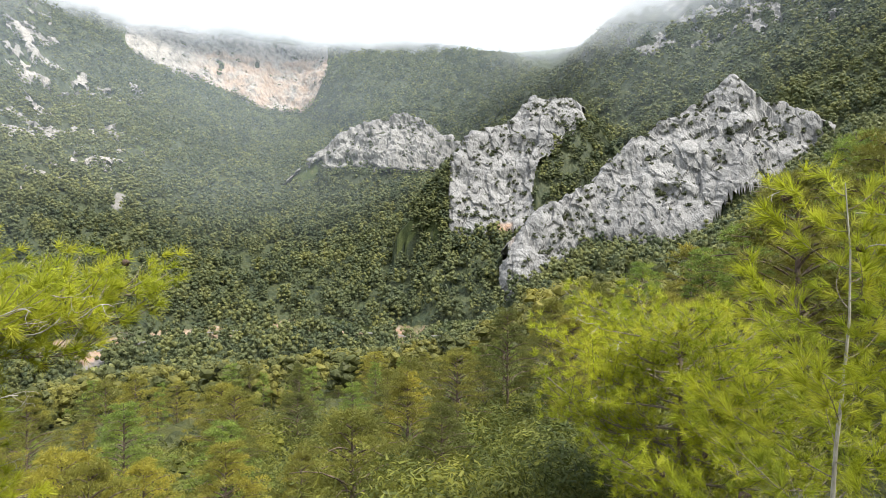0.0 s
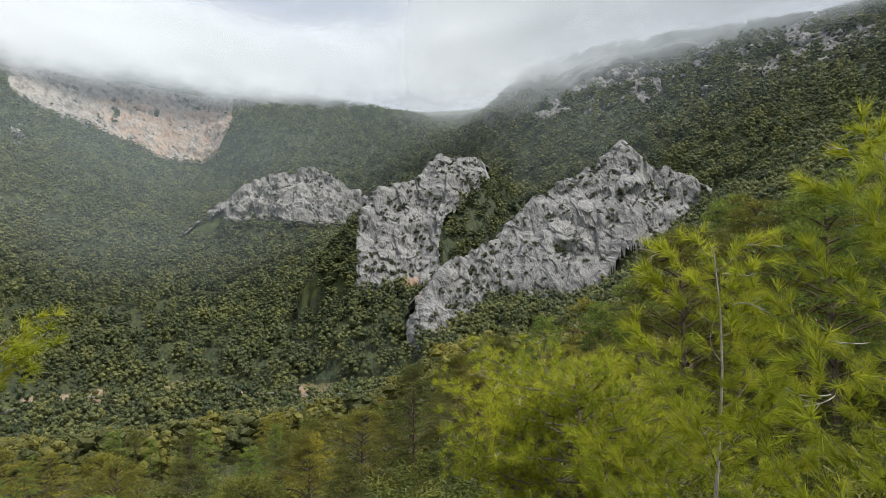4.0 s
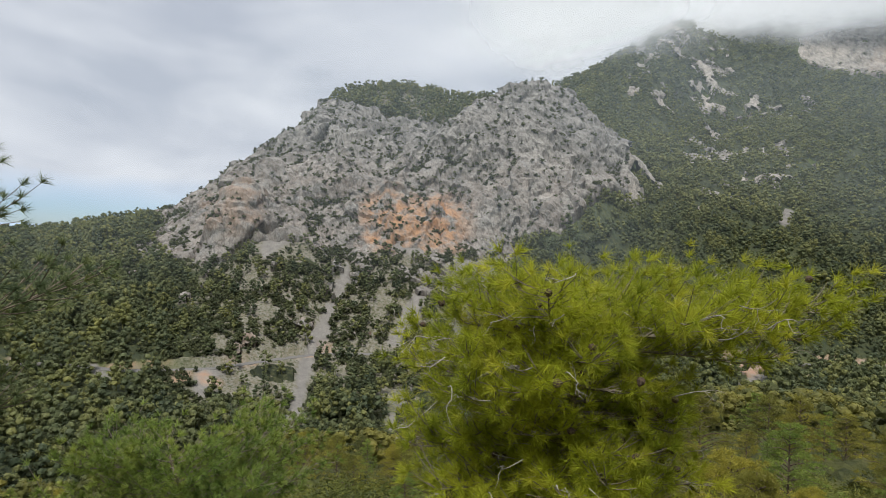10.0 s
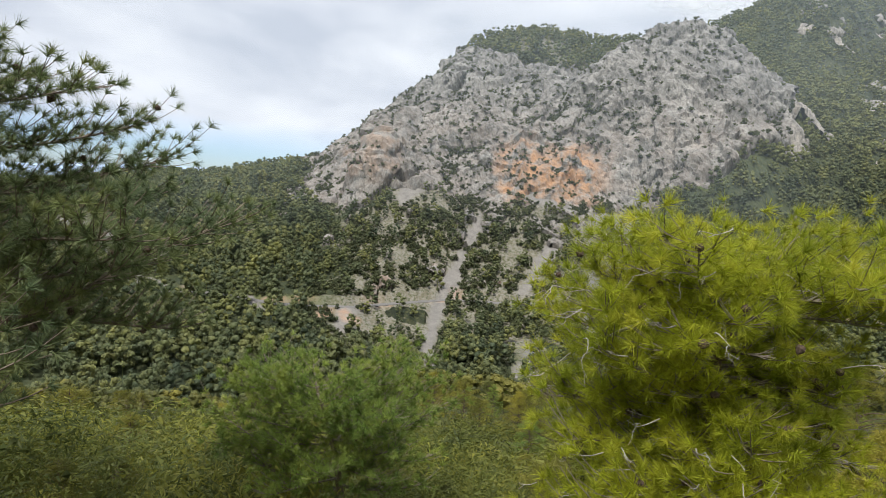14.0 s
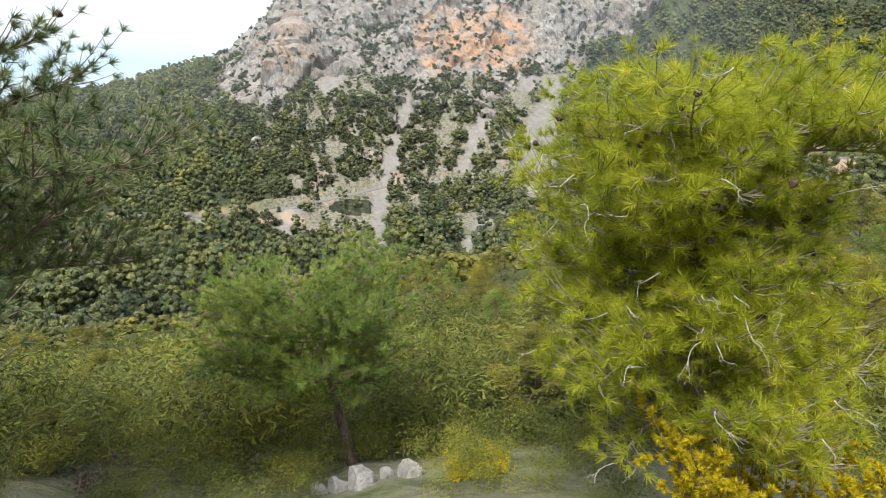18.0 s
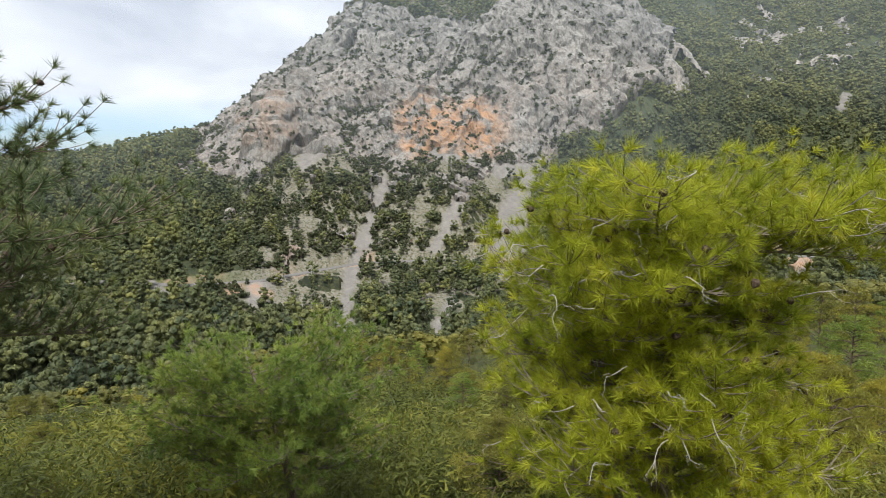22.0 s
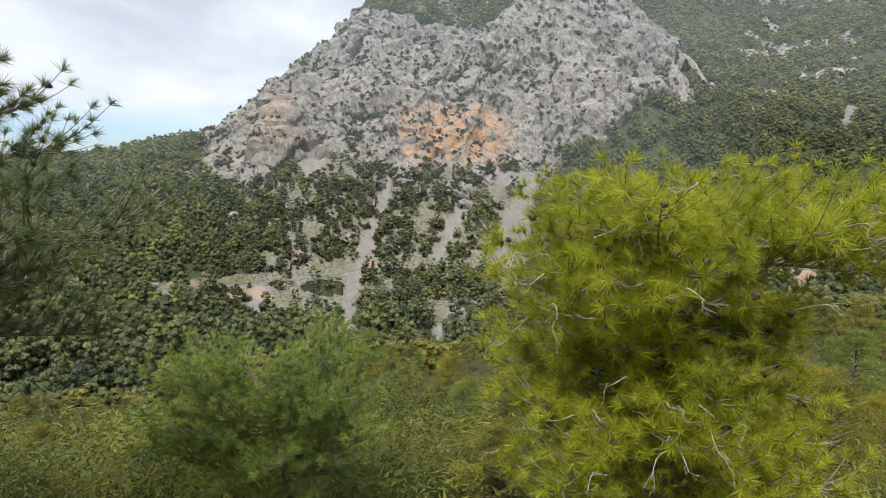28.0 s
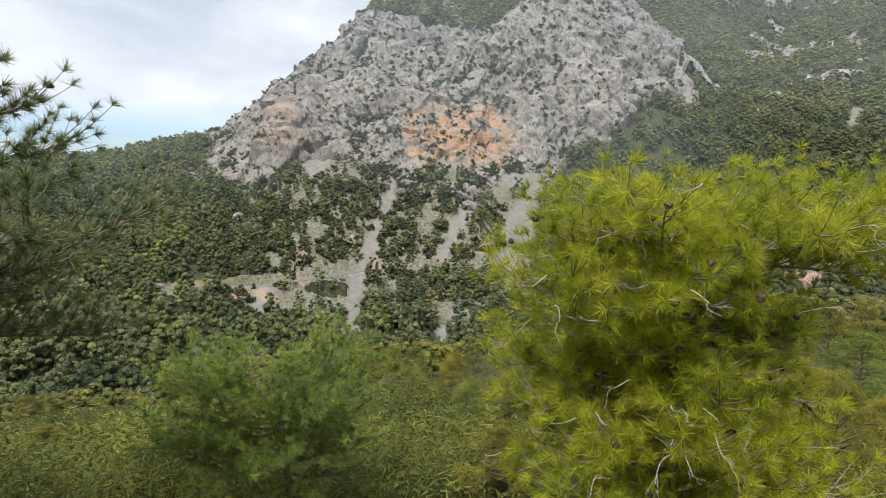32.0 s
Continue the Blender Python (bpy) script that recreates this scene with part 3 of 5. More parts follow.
def scree_mask(X, Y):
    m = np.zeros(X.shape)
    wob = fbm(X / 13, Y / 13, seed=41) * 3.0 + fbm(X / 4, Y / 4, seed=43) * 1.6
    for line in SCREES:
        q = np.array([(*polar(a, r), w) for a, r, w in line])
        for a, b in zip(q[:-1], q[1:]):
            d = b - a
            t = np.clip(((X - a[0]) * d[0] + (Y - a[1]) * d[1]) / (d[0] ** 2 + d[1] ** 2), 0, 1)
            dist = np.hypot(X - a[0] - t * d[0], Y - a[1] - t * d[1]) + wob
            m = np.maximum(m, 1 - smooth(0.75, 1.1, dist / (a[2] + t * d[2])))
    return m


AZ = np.concatenate([np.arange(-180, -68, 4.0), np.arange(-68, 112, 0.25), np.arange(112, 181, 4.0)])
RR = np.concatenate([np.concatenate([[0.02], np.geomspace(0.5, 28, 45)]), np.geomspace(30, 200, 52), np.arange(204, 640, 3.2), np.geomspace(645, 1080, 52), np.geomspace(1120, 4800, 22)])
GX, GY, GZ, OVER, GA, GR = land(AZ, RR)
GZ = GZ + smooth(3, 12, GR) * (1 - smooth(60, 120, GR)) * fbm(GX / 3.5, GY / 3.5, seed=9) * 0.35 + smooth(0.8, 2, GR) * (1 - smooth(12, 30, GR)) * fbm(GX / 0.7, GY / 0.7, seed=11) * 0.08
ROCK = rock_mask(GX, GY, GZ, OVER, GA, GR)
SCREE = scree_mask(GX, GY) * (GR > 150)
rr0, rz0 = line_at(LINES[3], AZ)
CUT = smooth(2, 4, GR - rr0[:, None]) * (1 - smooth(6, 11, GR - rr0[:, None] + 7 * fbm(GX / 14, GY / 14, seed=51))) * smooth(0.0, 0.3, fbm(GX / 25, GY / 25, seed=55)) * (GA > -14) * (GA < 99)
CUT = np.maximum(CUT, smooth(-16, -12, GR - rr0[:, None] + 8 * fbm(GX / 12, GY / 12, seed=52)) * (GR < rr0[:, None]) * (GA > -14) * (GA < 99) * smooth(0.0, 0.25, fbm(GX / 18, GY / 18, seed=53)))

# The stretches of bare rock: azimuths and distances.
PATCHES = ((41, 85.5, 340, 690), (-36, 6.5, 325, 480), (8.5, 30, 930, 1050), (-4.5, 12.5, 590, 680), (-52, -14, 560, 715), (13, 42, 430, 925), (52, 90, 212, 344), (30.5, 42, 926, 1015))
EL = GZ / GR
BARE = smooth(50, 56, GA) * (1 - smooth(76, 84, GA)) * smooth(-0.30, -0.22, EL)  # the stony slope under the stained cliff
WOOD = (0.65 + 0.35 * smooth(20, 60, GR)) * (1 - 0.75 * BARE)
COVER = np.zeros(GX.shape)
for a0, a1, r0, r1 in PATCHES:
    COVER = np.maximum(COVER, (GA > a0 + 0.8) * (GA < a1 - 0.8) * (GR > r0 + 6) * (GR < r1 - 6))
SUNK = GZ - 6 * smooth(0.6, 0.9, ROCK) * COVER  # the soil lies under the bare rock
ground = mesh_object("ground", np.stack([GX, GY, SUNK], -1).reshape(-1, 3), grid_faces(*GX.shape), GROUND, smooth_faces=True,
                     attributes={"scree": SCREE.ravel(), "cut": CUT.ravel(), "wood": WOOD.ravel()})
tagged(ground, "stony brown mountain ground with pale scree runs", "ground", kind="structure")


def sample(grid, az, r):
    """Values of a ground grid at points, between its nodes."""
    i = np.clip(np.interp(az, AZ, np.arange(len(AZ))), 0, len(AZ) - 1.001)
    j = np.clip(np.interp(r, RR, np.arange(len(RR))), 0, len(RR) - 1.001)
    i0, j0 = i.astype(int), j.astype(int)
    u, v = i - i0, j - j0
    return (grid[i0, j0] * (1 - u) * (1 - v) + grid[i0 + 1, j0] * u * (1 - v) + grid[i0, j0 + 1] * (1 - u) * v + grid[i0 + 1, j0 + 1] * u * v)


def ground_at(x, y):
    az, r = np.degrees(np.arctan2(-x, y)), np.hypot(x, y)
    return sample(GZ, np.atleast_1d(az), np.atleast_1d(r))


# ---------------------------------------------------------------- bare rock
def blocks(x, y, z, cell, seed):
    """Rock broken into blocks: every cell has its own tilted face, with steps between the cells."""
    x, y, z = x / cell, y / cell, z / (cell * 1.35)
    gx, gy, gz = np.floor(x), np.floor(y), np.floor(z)
    best, out = np.full(x.shape, 9.0), np.zeros(x.shape)
    for dx in (-1, 0, 1):
        for dy in (-1, 0, 1):
            for dz in (-1, 0, 1):
                i, j, k = (gx + dx).astype(np.int64), (gy + dy).astype(np.int64), (gz + dz).astype(np.int64)
                ox = x - (gx + dx + 0.5 + 0.45 * hashed(i, j, k, seed))
                oy = y - (gy + dy + 0.5 + 0.45 * hashed(i, j, k, seed + 1))
                oz = z - (gz + dz + 0.5 + 0.45 * hashed(i, j, k, seed + 2))
                d = ox * ox + oy * oy + oz * oz
                face = 0.9 * (hashed(i, j, k, seed + 3) * ox + hashed(i, j, k, seed + 4) * oy + hashed(i, j, k, seed + 5) * oz) + 0.35 * hashed(i, j, k, seed + 6) - 0.35 * d
                near = d < best
                out = np.where(near, face, out)
                best = np.where(near, d, best)
    return out


LEDGES = []  # places on the rock where shrubs may root


def cliff(name, label, az0, az1, r0, r1, da, dr, material, amp=1.0, stain=None, keep=None, big=0.0, trim=False):
    """A craggy skin of rock over a stretch of the land, sunk into the soil wherever no rock shows."""
    az, r = np.arange(az0, az1, da), np.arange(r0, r1, dr)
    X, Y, Z, over, A, R = land(az, r)
    m = rock_mask(X, Y, Z, over, A, R)
    if keep is not None:
        m = m * keep(A, R, Z, over)
    warp = fbm(X / 20, Y / 20, Z / 20, 2, seed=95) * 9
    crag = (fbm((X + warp) / 30, (Y + warp) / 30, Z / 34, 2, seed=61, ridged=True) * 5.0 + fbm((X - warp) / 11, Y / 11, (Z + warp) / 12, 3, seed=71, ridged=True) * 2.4
            + fbm(X / 3.6, Y / 3.6, Z / 3.2, 3, seed=81, ridged=True) * 0.7)
    crag = crag + blocks(X, Y, Z, 17.0, 301) * 3.0 + blocks(X, Y, Z, 5.5, 303) * 1.9
    ledge = np.sin(Z / 3.4 + warp * 0.35 + (X + Y) / 45) * 0.8
    crag = crag + fbm(X / 75, Y / 75, Z / 75, 2, seed=65, ridged=True) * 7.0 * big
    arc = np.radians(A) * R.mean()
    flute = fbm((arc + 2.0 * warp) / 30, R / 110, Z / 160, 3, seed=67, ridged=True)
    crag = crag + flute * 5.5 * big
    hollow = smooth(0.9, -1.2, crag / (6.0 + 6.0 * big) - 0.15)
    lift = -6.5 + 7.1 * smooth(0.2, 0.75, m) + (crag + ledge) * amp * (0.12 + 0.88 * smooth(0.3, 0.95, m)) * np.where(A > 40, 0.3 + 0.7 * smooth(-0.01, 0.04, Z / R), 1.0)
    gr = np.gradient(Z, axis=1) / dr
    ga = np.gradient(Z, axis=0) / (np.radians(da) * R)
    for _ in range(6):
        gr[1:-1, 1:-1] = (gr[:-2, 1:-1] + gr[2:, 1:-1] + gr[1:-1, :-2] + gr[1:-1, 2:] + gr[1:-1, 1:-1]) / 5
        ga[1:-1, 1:-1] = (ga[:-2, 1:-1] + ga[2:, 1:-1] + ga[1:-1, :-2] + ga[1:-1, 2:] + ga[1:-1, 1:-1]) / 5
    gr, ga = np.clip(gr, -2.0, 2.0), np.clip(ga, -1.2, 1.2)
    norm = np.sqrt(1 + gr * gr + ga * ga)
    out, turn = -lift * gr / norm, -lift * ga / norm / R
    X2, Y2 = polar(A + np.degrees(turn), R + out)
    verts = np.stack([X2, Y2, Z + lift / norm], -1).reshape(-1, 3)
    good = (m.ravel() > 0.5) & (rng.random(m.size) < 0.7 * dr * da * 8)
    LEDGES.append(np.column_stack([verts, hollow.ravel()])[good])
    faces = grid_faces(len(az), len(r))
    mf = m.ravel()[faces].min(axis=1)
    high = verts[:, 2][faces]
    faces = faces[(mf > 0.08) & ((high.max(axis=1) - high.min(axis=1) < 8.0) | (not trim))]
    used, inv = np.unique(faces, return_inverse=True)
    st = np.zeros(X.shape) if stain is None else stain(A, R, Z)
    ob = mesh_object(name, verts[used], inv.reshape(-1, 4), material, attributes={"stain": st.ravel()[used]})
    return tagged(ob, label, "cliff", kind="structure")


def massif_stain(A, R, Z):
    a = smooth(53, 57, A) * (1 - smooth(63, 66, A)) * smooth(-5, 6, Z) * (1 - smooth(26, 46, Z))
    b = smooth(73, 75, A) * (1 - smooth(77, 79, A)) * smooth(0, 8, Z) * (1 - smooth(28, 40, Z)) * 0.35
    return np.maximum(np.maximum(a, b), 0.1 * (1 - smooth(40, 90, Z)))


cliff("cliff", "broken grey limestone mountain face with rust-orange stains above scree", *PATCHES[0], 0.13, 1.0, LIMESTONE, amp=0.88, stain=massif_stain, big=1.2)
cliff("cliff", "pale grey limestone fin split by scrub-filled clefts", *PATCHES[1], 0.11, 0.4, PALE_STONE, amp=0.62, trim=True,
      stain=lambda A, R, Z: smooth(4.5, 5.2, -A) * (1 - smooth(6.2, 7, -A)) * (1 - smooth(14, 18, Z)) * smooth(2, 6, Z), keep=lambda A, R, Z, over: smooth(-3, 0, over) * (1 - smooth(-1.0, 0.1, A)))
cliff("cliff", "buff limestone wall high under the clouds", *PATCHES[2], 0.15, 1.6, WALL_STONE, amp=0.6,
      stain=lambda A, R, Z: 0.4 * (1 - smooth(20, 24, A)) * (1 - smooth(290, 310, Z)))
cliff("cliff", "grey limestone crag above pine woods", *PATCHES[3], 0.13, 1.1, LIMESTONE, keep=lambda A, R, Z, over: smooth(-3, 0, over))
cliff("cliff", "pale rock bands among pines on the upper slope", *PATCHES[4], 0.2, 2.4, LIMESTONE, amp=0.7)
# sunlight on these outcrops is given by the brighter wall stone
cliff("cliff", "outcrops among pines on a mountain slope, in paler stone to look sunlit", *PATCHES[5], 0.2, 2.8, WALL_STONE, amp=0.8)
cliff("cliff", "grey summit rocks fading into cloud", *PATCHES[7], 0.2, 2.6, LIMESTONE, amp=0.9)
cliff("cliff", "low grey rock ribs among scrub below the road", *PATCHES[6], 0.2, 1.5, LIMESTONE, amp=0.6, stain=lambda A, R, Z: np.full(A.shape, 0.3))


def far_hills():
    """Low hills on the horizon, beyond the mouth of the valley, with haze in their colour."""
    az = np.arange(60, 131, 1.0)
    top = 55 + 45 * np.exp(-((az - 93) / 5.0) ** 2) + 30 * np.exp(-((az - 86) / 4.0) ** 2) + 14 * fbm(az / 3.0, az * 0, seed=7)
    cols = []
    for d, h in ((0, -160.0), (60, 0.55), (110, 0.85), (170, 1.0), (260, -160.0)):
        x, y = polar(az, 4380 + d)
        cols.append(np.stack([x, y, top * h if h > 0 else np.full(len(az), h)], -1))
    # the haze of distance is put into this blue base colour
    m = Nodes("haze_blue_hills")
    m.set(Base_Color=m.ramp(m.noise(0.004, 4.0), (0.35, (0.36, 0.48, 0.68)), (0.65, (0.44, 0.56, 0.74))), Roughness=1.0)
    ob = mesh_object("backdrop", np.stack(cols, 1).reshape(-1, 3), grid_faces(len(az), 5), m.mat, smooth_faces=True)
    tagged(ob, "distant hills beyond the valley mouth, coloured blue for haze", "hills", kind="structure")


far_hills()

# ---------------------------------------------------------------- road
def road_ribbon():
    az = np.arange(-11, 98, 0.4)
    r, z = line_at(LINES[3], az)
    cols = [(-3.2, -0.5), (-3.0, 0.14), (3.0, 0.14), (3.2, -0.5)]
    v = np.stack([np.stack([*polar(az, r + d), z + h], -1) for d, h in cols], 1).reshape(-1, 3)
    return tagged(mesh_object("road", v, grid_faces(len(az), 4), ASPHALT), "narrow grey mountain road cut along the slope", "road", kind="structure")


road_ribbon()


# ---------------------------------------------------------------- torn clouds on the summits
# how high the clouds hang over the slopes: degrees to the left of +y, and up
CLOUD_BASE = np.array([(-82, 23.5), (-45, 21.4), (-36, 20.4), (-22, 19.5), (-14, 17.8), (-9, 16.9), (4, 16.8), (9, 16.4), (13, 17.4), (19, 18.0), (24, 17.4), (29, 17.0), (33, 17.2), (37, 17.6), (41, 17.0), (45, 16.2), (52, 16.5), (66, 17.5)], float)


def cloud_bank(radius, az0, az1, fade0, fade1):
    """One torn sheet of the cloud that hangs on the mountains, from its base upward."""
    az = np.arange(az0, az1 + 0.1, 1.0)
    h = np.linspace(0, 1, 26)
    A, Hh = np.meshgrid(az, h, indexing="ij")
    base = np.tan(np.radians(np.interp(az, CLOUD_BASE[:, 0], CLOUD_BASE[:, 1])))[:, None] * radius
    rise = -45 + 235 * Hh
    R = radius - 0.12 * rise + 4 * fbm(A / 9, Hh * 3, seed=int(radius))
    X, Y = polar(A, R)
    edge = smooth(az0, az0 + fade0, A) * (1 - smooth(az1 - fade1, az1, A)) * (1 - smooth(0.62, 0.98, Hh + 0.16 * fbm(A / 11, Hh * 2, seed=5)))
    ob = mesh_object("cloud", np.stack([X, Y, base + rise], -1).reshape(-1, 3), grid_faces(*A.shape), CLOUD, attributes={"edge": edge.ravel(), "rise": rise.ravel()}, smooth_faces=True)
    return tagged(ob, "pale torn cloud hanging on the mountain summits", "cloud", group="clouds on the summits", kind="stuff")


for radius, a0, a1, f0, f1 in ((640, -82, -2, 10, 8), (680, -82, -3, 10, 7), (965, -18, 41, 6, 8), (988, -18, 40, 6, 8), (1010, -18, 39, 6, 7), (815, 33, 61, 7, 15), (862, 31, 58, 7, 13)):
    cloud_bank(radius, a0, a1, f0, f1)


def mist(radius, az0, az1, bottom, top):
    az, h = np.arange(az0, az1 + 0.1, 1.0), np.linspace(0, 1, 40)
    A, Hh = np.meshgrid(az, h, indexing="ij")
    X, Y = polar(A, radius + 12 * np.sin(A / 7))
    edge = smooth(az0, az0 + 12, A) * (1 - smooth(az1 - 12, az1, A)) * smooth(0, 0.3, Hh) * (1 - smooth(0.7, 1.0, Hh))
    Zm = bottom + (top - bottom) * Hh
    edge *= smooth(2, 70, Zm - sample(GZ, A.ravel(), np.full(A.size, float(radius))).reshape(A.shape))
    ob = mesh_object("mist", np.stack([X, Y, bottom + (top - bottom) * Hh], -1).reshape(-1, 3), grid_faces(*A.shape), MIST, attributes={"edge": edge.ravel()}, smooth_faces=True)
    tagged(ob, "thin mist sheets in the valley, tinted blue as distance haze", "mist", group="mist in the valley", kind="stuff")


# veils added so that the slopes turn paler and bluer with distance
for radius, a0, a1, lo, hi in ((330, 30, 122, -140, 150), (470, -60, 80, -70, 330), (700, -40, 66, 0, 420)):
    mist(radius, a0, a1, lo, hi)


# ---------------------------------------------------------------- woods
CANOPY = np.array([(-60, 17), (-50, 15), (-40, 12.5), (-34, 11), (-29, 6), (-24, 1), (-18, 0), (-11, -2), (-6, -6), (0, -8.3), (15, -9.8), (24, -9.5), (32, -9.6), (38, -11.5), (60, -15.8), (72, -15.6), (88, -18.2), (98, -16.8), (110, -15)], float)
# the highest angle to which the crowns of the near slope rise, by azimuth


def spikes(centres, outward, n, length, width, spread=1.0, upward=0.35):
    """n pointed leaf clumps (triangles) round each centre, pointing mostly outward."""
    c = np.repeat(centres, n, axis=0)
    o = np.repeat(outward, n, axis=0)
    d = o + rng.normal(0, spread, c.shape)
    d[:, 2] += upward
    d /= np.linalg.norm(d, axis=1, keepdims=True) + 1e-9
    side = np.cross(d, rng.normal(0, 1, c.shape))
    side /= np.linalg.norm(side, axis=1, keepdims=True) + 1e-9
    ln = length * rng.uniform(0.6, 1.25, (len(c), 1))
    w = width * rng.uniform(0.7, 1.3, (len(c), 1))
    start = c - d * ln * 0.25
    tri = np.stack([start + side * w, start - side * w, start + d * ln], 1)
    return tri.reshape(-1, 3)


def tri_faces(v):
    return np.arange(len(v)).reshape(-1, 3)


def puffs(centres, size, flat=0.7, coarse=False):
    """Lumpy foliage masses: a jittered twenty-sided solid at each centre, as loose triangles."""
    g = (1 + 5 ** 0.5) / 2
    base = np.array([(-1, g, 0), (1, g, 0), (-1, -g, 0), (1, -g, 0), (0, -1, g), (0, 1, g), (0, -1, -g), (0, 1, -g), (g, 0, -1), (g, 0, 1), (-g, 0, -1), (-g, 0, 1)]) / math.hypot(1, g)
    sides = np.array([(0, 11, 5), (0, 5, 1), (0, 1, 7), (0, 7, 10), (0, 10, 11), (1, 5, 9), (5, 11, 4), (11, 10, 2), (10, 7, 6), (7, 1, 8), (3, 9, 4), (3, 4, 2), (3, 2, 6), (3, 6, 8), (3, 8, 9), (4, 9, 5), (2, 4, 11), (6, 2, 10), (8, 6, 7), (9, 8, 1)])
    if coarse:
        base = np.array([(1, 0, 0), (-0.5, 0.87, 0), (-0.5, -0.87, 0), (0, 0, 1.0), (0.3, 0, -0.9)])
        sides = np.array([(0, 1, 3), (1, 2, 3), (2, 0, 3), (1, 0, 4), (2, 1, 4), (0, 2, 4)])
    out = []
    for c, s in zip(centres, size):
        v = base * rng.uniform(0.68, 1.32, (len(base), 1)) * s * np.array([1, 1, flat]) + c
        out.append(v[sides].reshape(-1, 3))
    return np.concatenate(out)


def plates(centres, size, flat=0.45):
    """Flat ragged sprays of foliage, each a low lens with a broken rim, as loose triangles."""
    n, k = len(centres), 5
    t = np.arange(k) / k * 6.283 + rng.uniform(0, 6.283, (n, 1))
    rad = size[:, None] * rng.uniform(0.6, 1.4, (n, k))
    rim = np.stack([np.cos(t) * rad, np.sin(t) * rad, size[:, None] * flat * rng.uniform(-0.5, 0.3, (n, k))], -1) + centres[:, None]
    top = centres + np.stack([rng.normal(0, 0.2, n) * size, rng.normal(0, 0.2, n) * size, size * flat * rng.uniform(0.8, 1.5, n)], -1)
    low = centres - np.stack([0 * size, 0 * size, size * flat * 0.6], -1)
    nxt = np.roll(rim, -1, axis=1)
    up = np.stack([rim, nxt, np.repeat(top[:, None], k, 1)], 2)
    down = np.stack([nxt, rim, np.repeat(low[:, None], k, 1)], 2)
    return np.concatenate([up.reshape(-1, 3), down[:, ::3].reshape(-1, 3)])


def leaf_scraps(p, n, size, slim=1.0):
    """One ragged triangle at each place p, lying across the way n."""
    n = n + rng.normal(0, 0.28, n.shape)
    n /= np.linalg.norm(n, axis=1, keepdims=True) + 1e-9
    a = np.cross(n, rng.normal(0, 1, n.shape))
    a /= np.linalg.norm(a, axis=1, keepdims=True) + 1e-9
    b = np.cross(n, a)
    size = (size * rng.uniform(0.6, 1.35, len(p)))[:, None]
    return np.stack([p + a * size, p + (b * slim * rng.uniform(0.4, 0.9, size.shape) - a * 0.6) * size, p - (b * slim * rng.uniform(0.4, 0.9, size.shape) + a * rng.uniform(0.2, 0.9, size.shape)) * size], 1).reshape(-1, 3)


def pine_clump(clumps, per, leaf, reach=0.3, low=0.3, slim=1.0, core=0.8, coarse=True):
    """Triangles of one pine, one metre high: a rounded, uneven crown of leafy pads round a hidden core, on a bare stem."""
    h = low + (0.93 - low) * ((np.arange(clumps) + rng.random(clumps)) / clumps) ** 0.85
    q = (h - low) / (1 - low)
    w = reach * np.sqrt(np.clip(1 - ((q - 0.28) / 0.8) ** 2, 0.03, 1))
    phi = np.arange(clumps) * 2.399 + rng.normal(0, 0.5, clumps)
    out = w * np.sqrt(rng.uniform(0.12, 1.0, clumps))
    c = np.stack([np.cos(phi) * out, np.sin(phi) * out, h], -1)
    size = reach * rng.uniform(0.36, 0.6, clumps) * np.interp(q, [0, 0.6, 1], [1.0, 0.95, 0.62])
    k = np.repeat(np.arange(clumps), per)
    u = rng.normal(0, 1, (len(k), 3))
    u[:, 2] = np.abs(u[:, 2]) * 0.9 - 0.2
    u /= np.linalg.norm(u, axis=1, keepdims=True)
    p = c[k] + u * size[k][:, None] * rng.uniform(0.75, 1.12, (len(k), 1)) * np.array([1, 1, 0.9])
    v = [leaf_scraps(p, u + np.array([0, 0, 0.15]), np.full(len(k), leaf), slim), puffs(c, size * core, 0.95, coarse=coarse)]
    tb, f = tube_arrays([(0, 0, -0.05), (0.01, 0.01, low + 0.2)], [0.02, 0.012], 3)
    v.append(tb[np.concatenate([f[:, [0, 1, 2]], f[:, [0, 2, 3]]])].reshape(-1, 3))
    return np.concatenate(v)


def shrub_clump(clumps, per, leaf, slim=1.0, core=0.75):
    """Triangles of one low round shrub, about one metre wide."""
    c = np.stack([rng.normal(0, 0.2, clumps), rng.normal(0, 0.2, clumps), rng.uniform(0.12, 0.62, clumps)], -1)
    size = rng.uniform(0.18, 0.32, clumps)
    k = np.repeat(np.arange(clumps), per)
    u = rng.normal(0, 1, (len(k), 3))
    u[:, 2] = np.abs(u[:, 2]) - 0.15
    u /= np.linalg.norm(u, axis=1, keepdims=True)
    p = c[k] + u * size[k][:, None] * rng.uniform(0.75, 1.12, (len(k), 1))
    return np.concatenate([leaf_scraps(p, u, np.full(len(k), leaf), slim), puffs(c, size * core, 1.0, coarse=True)])


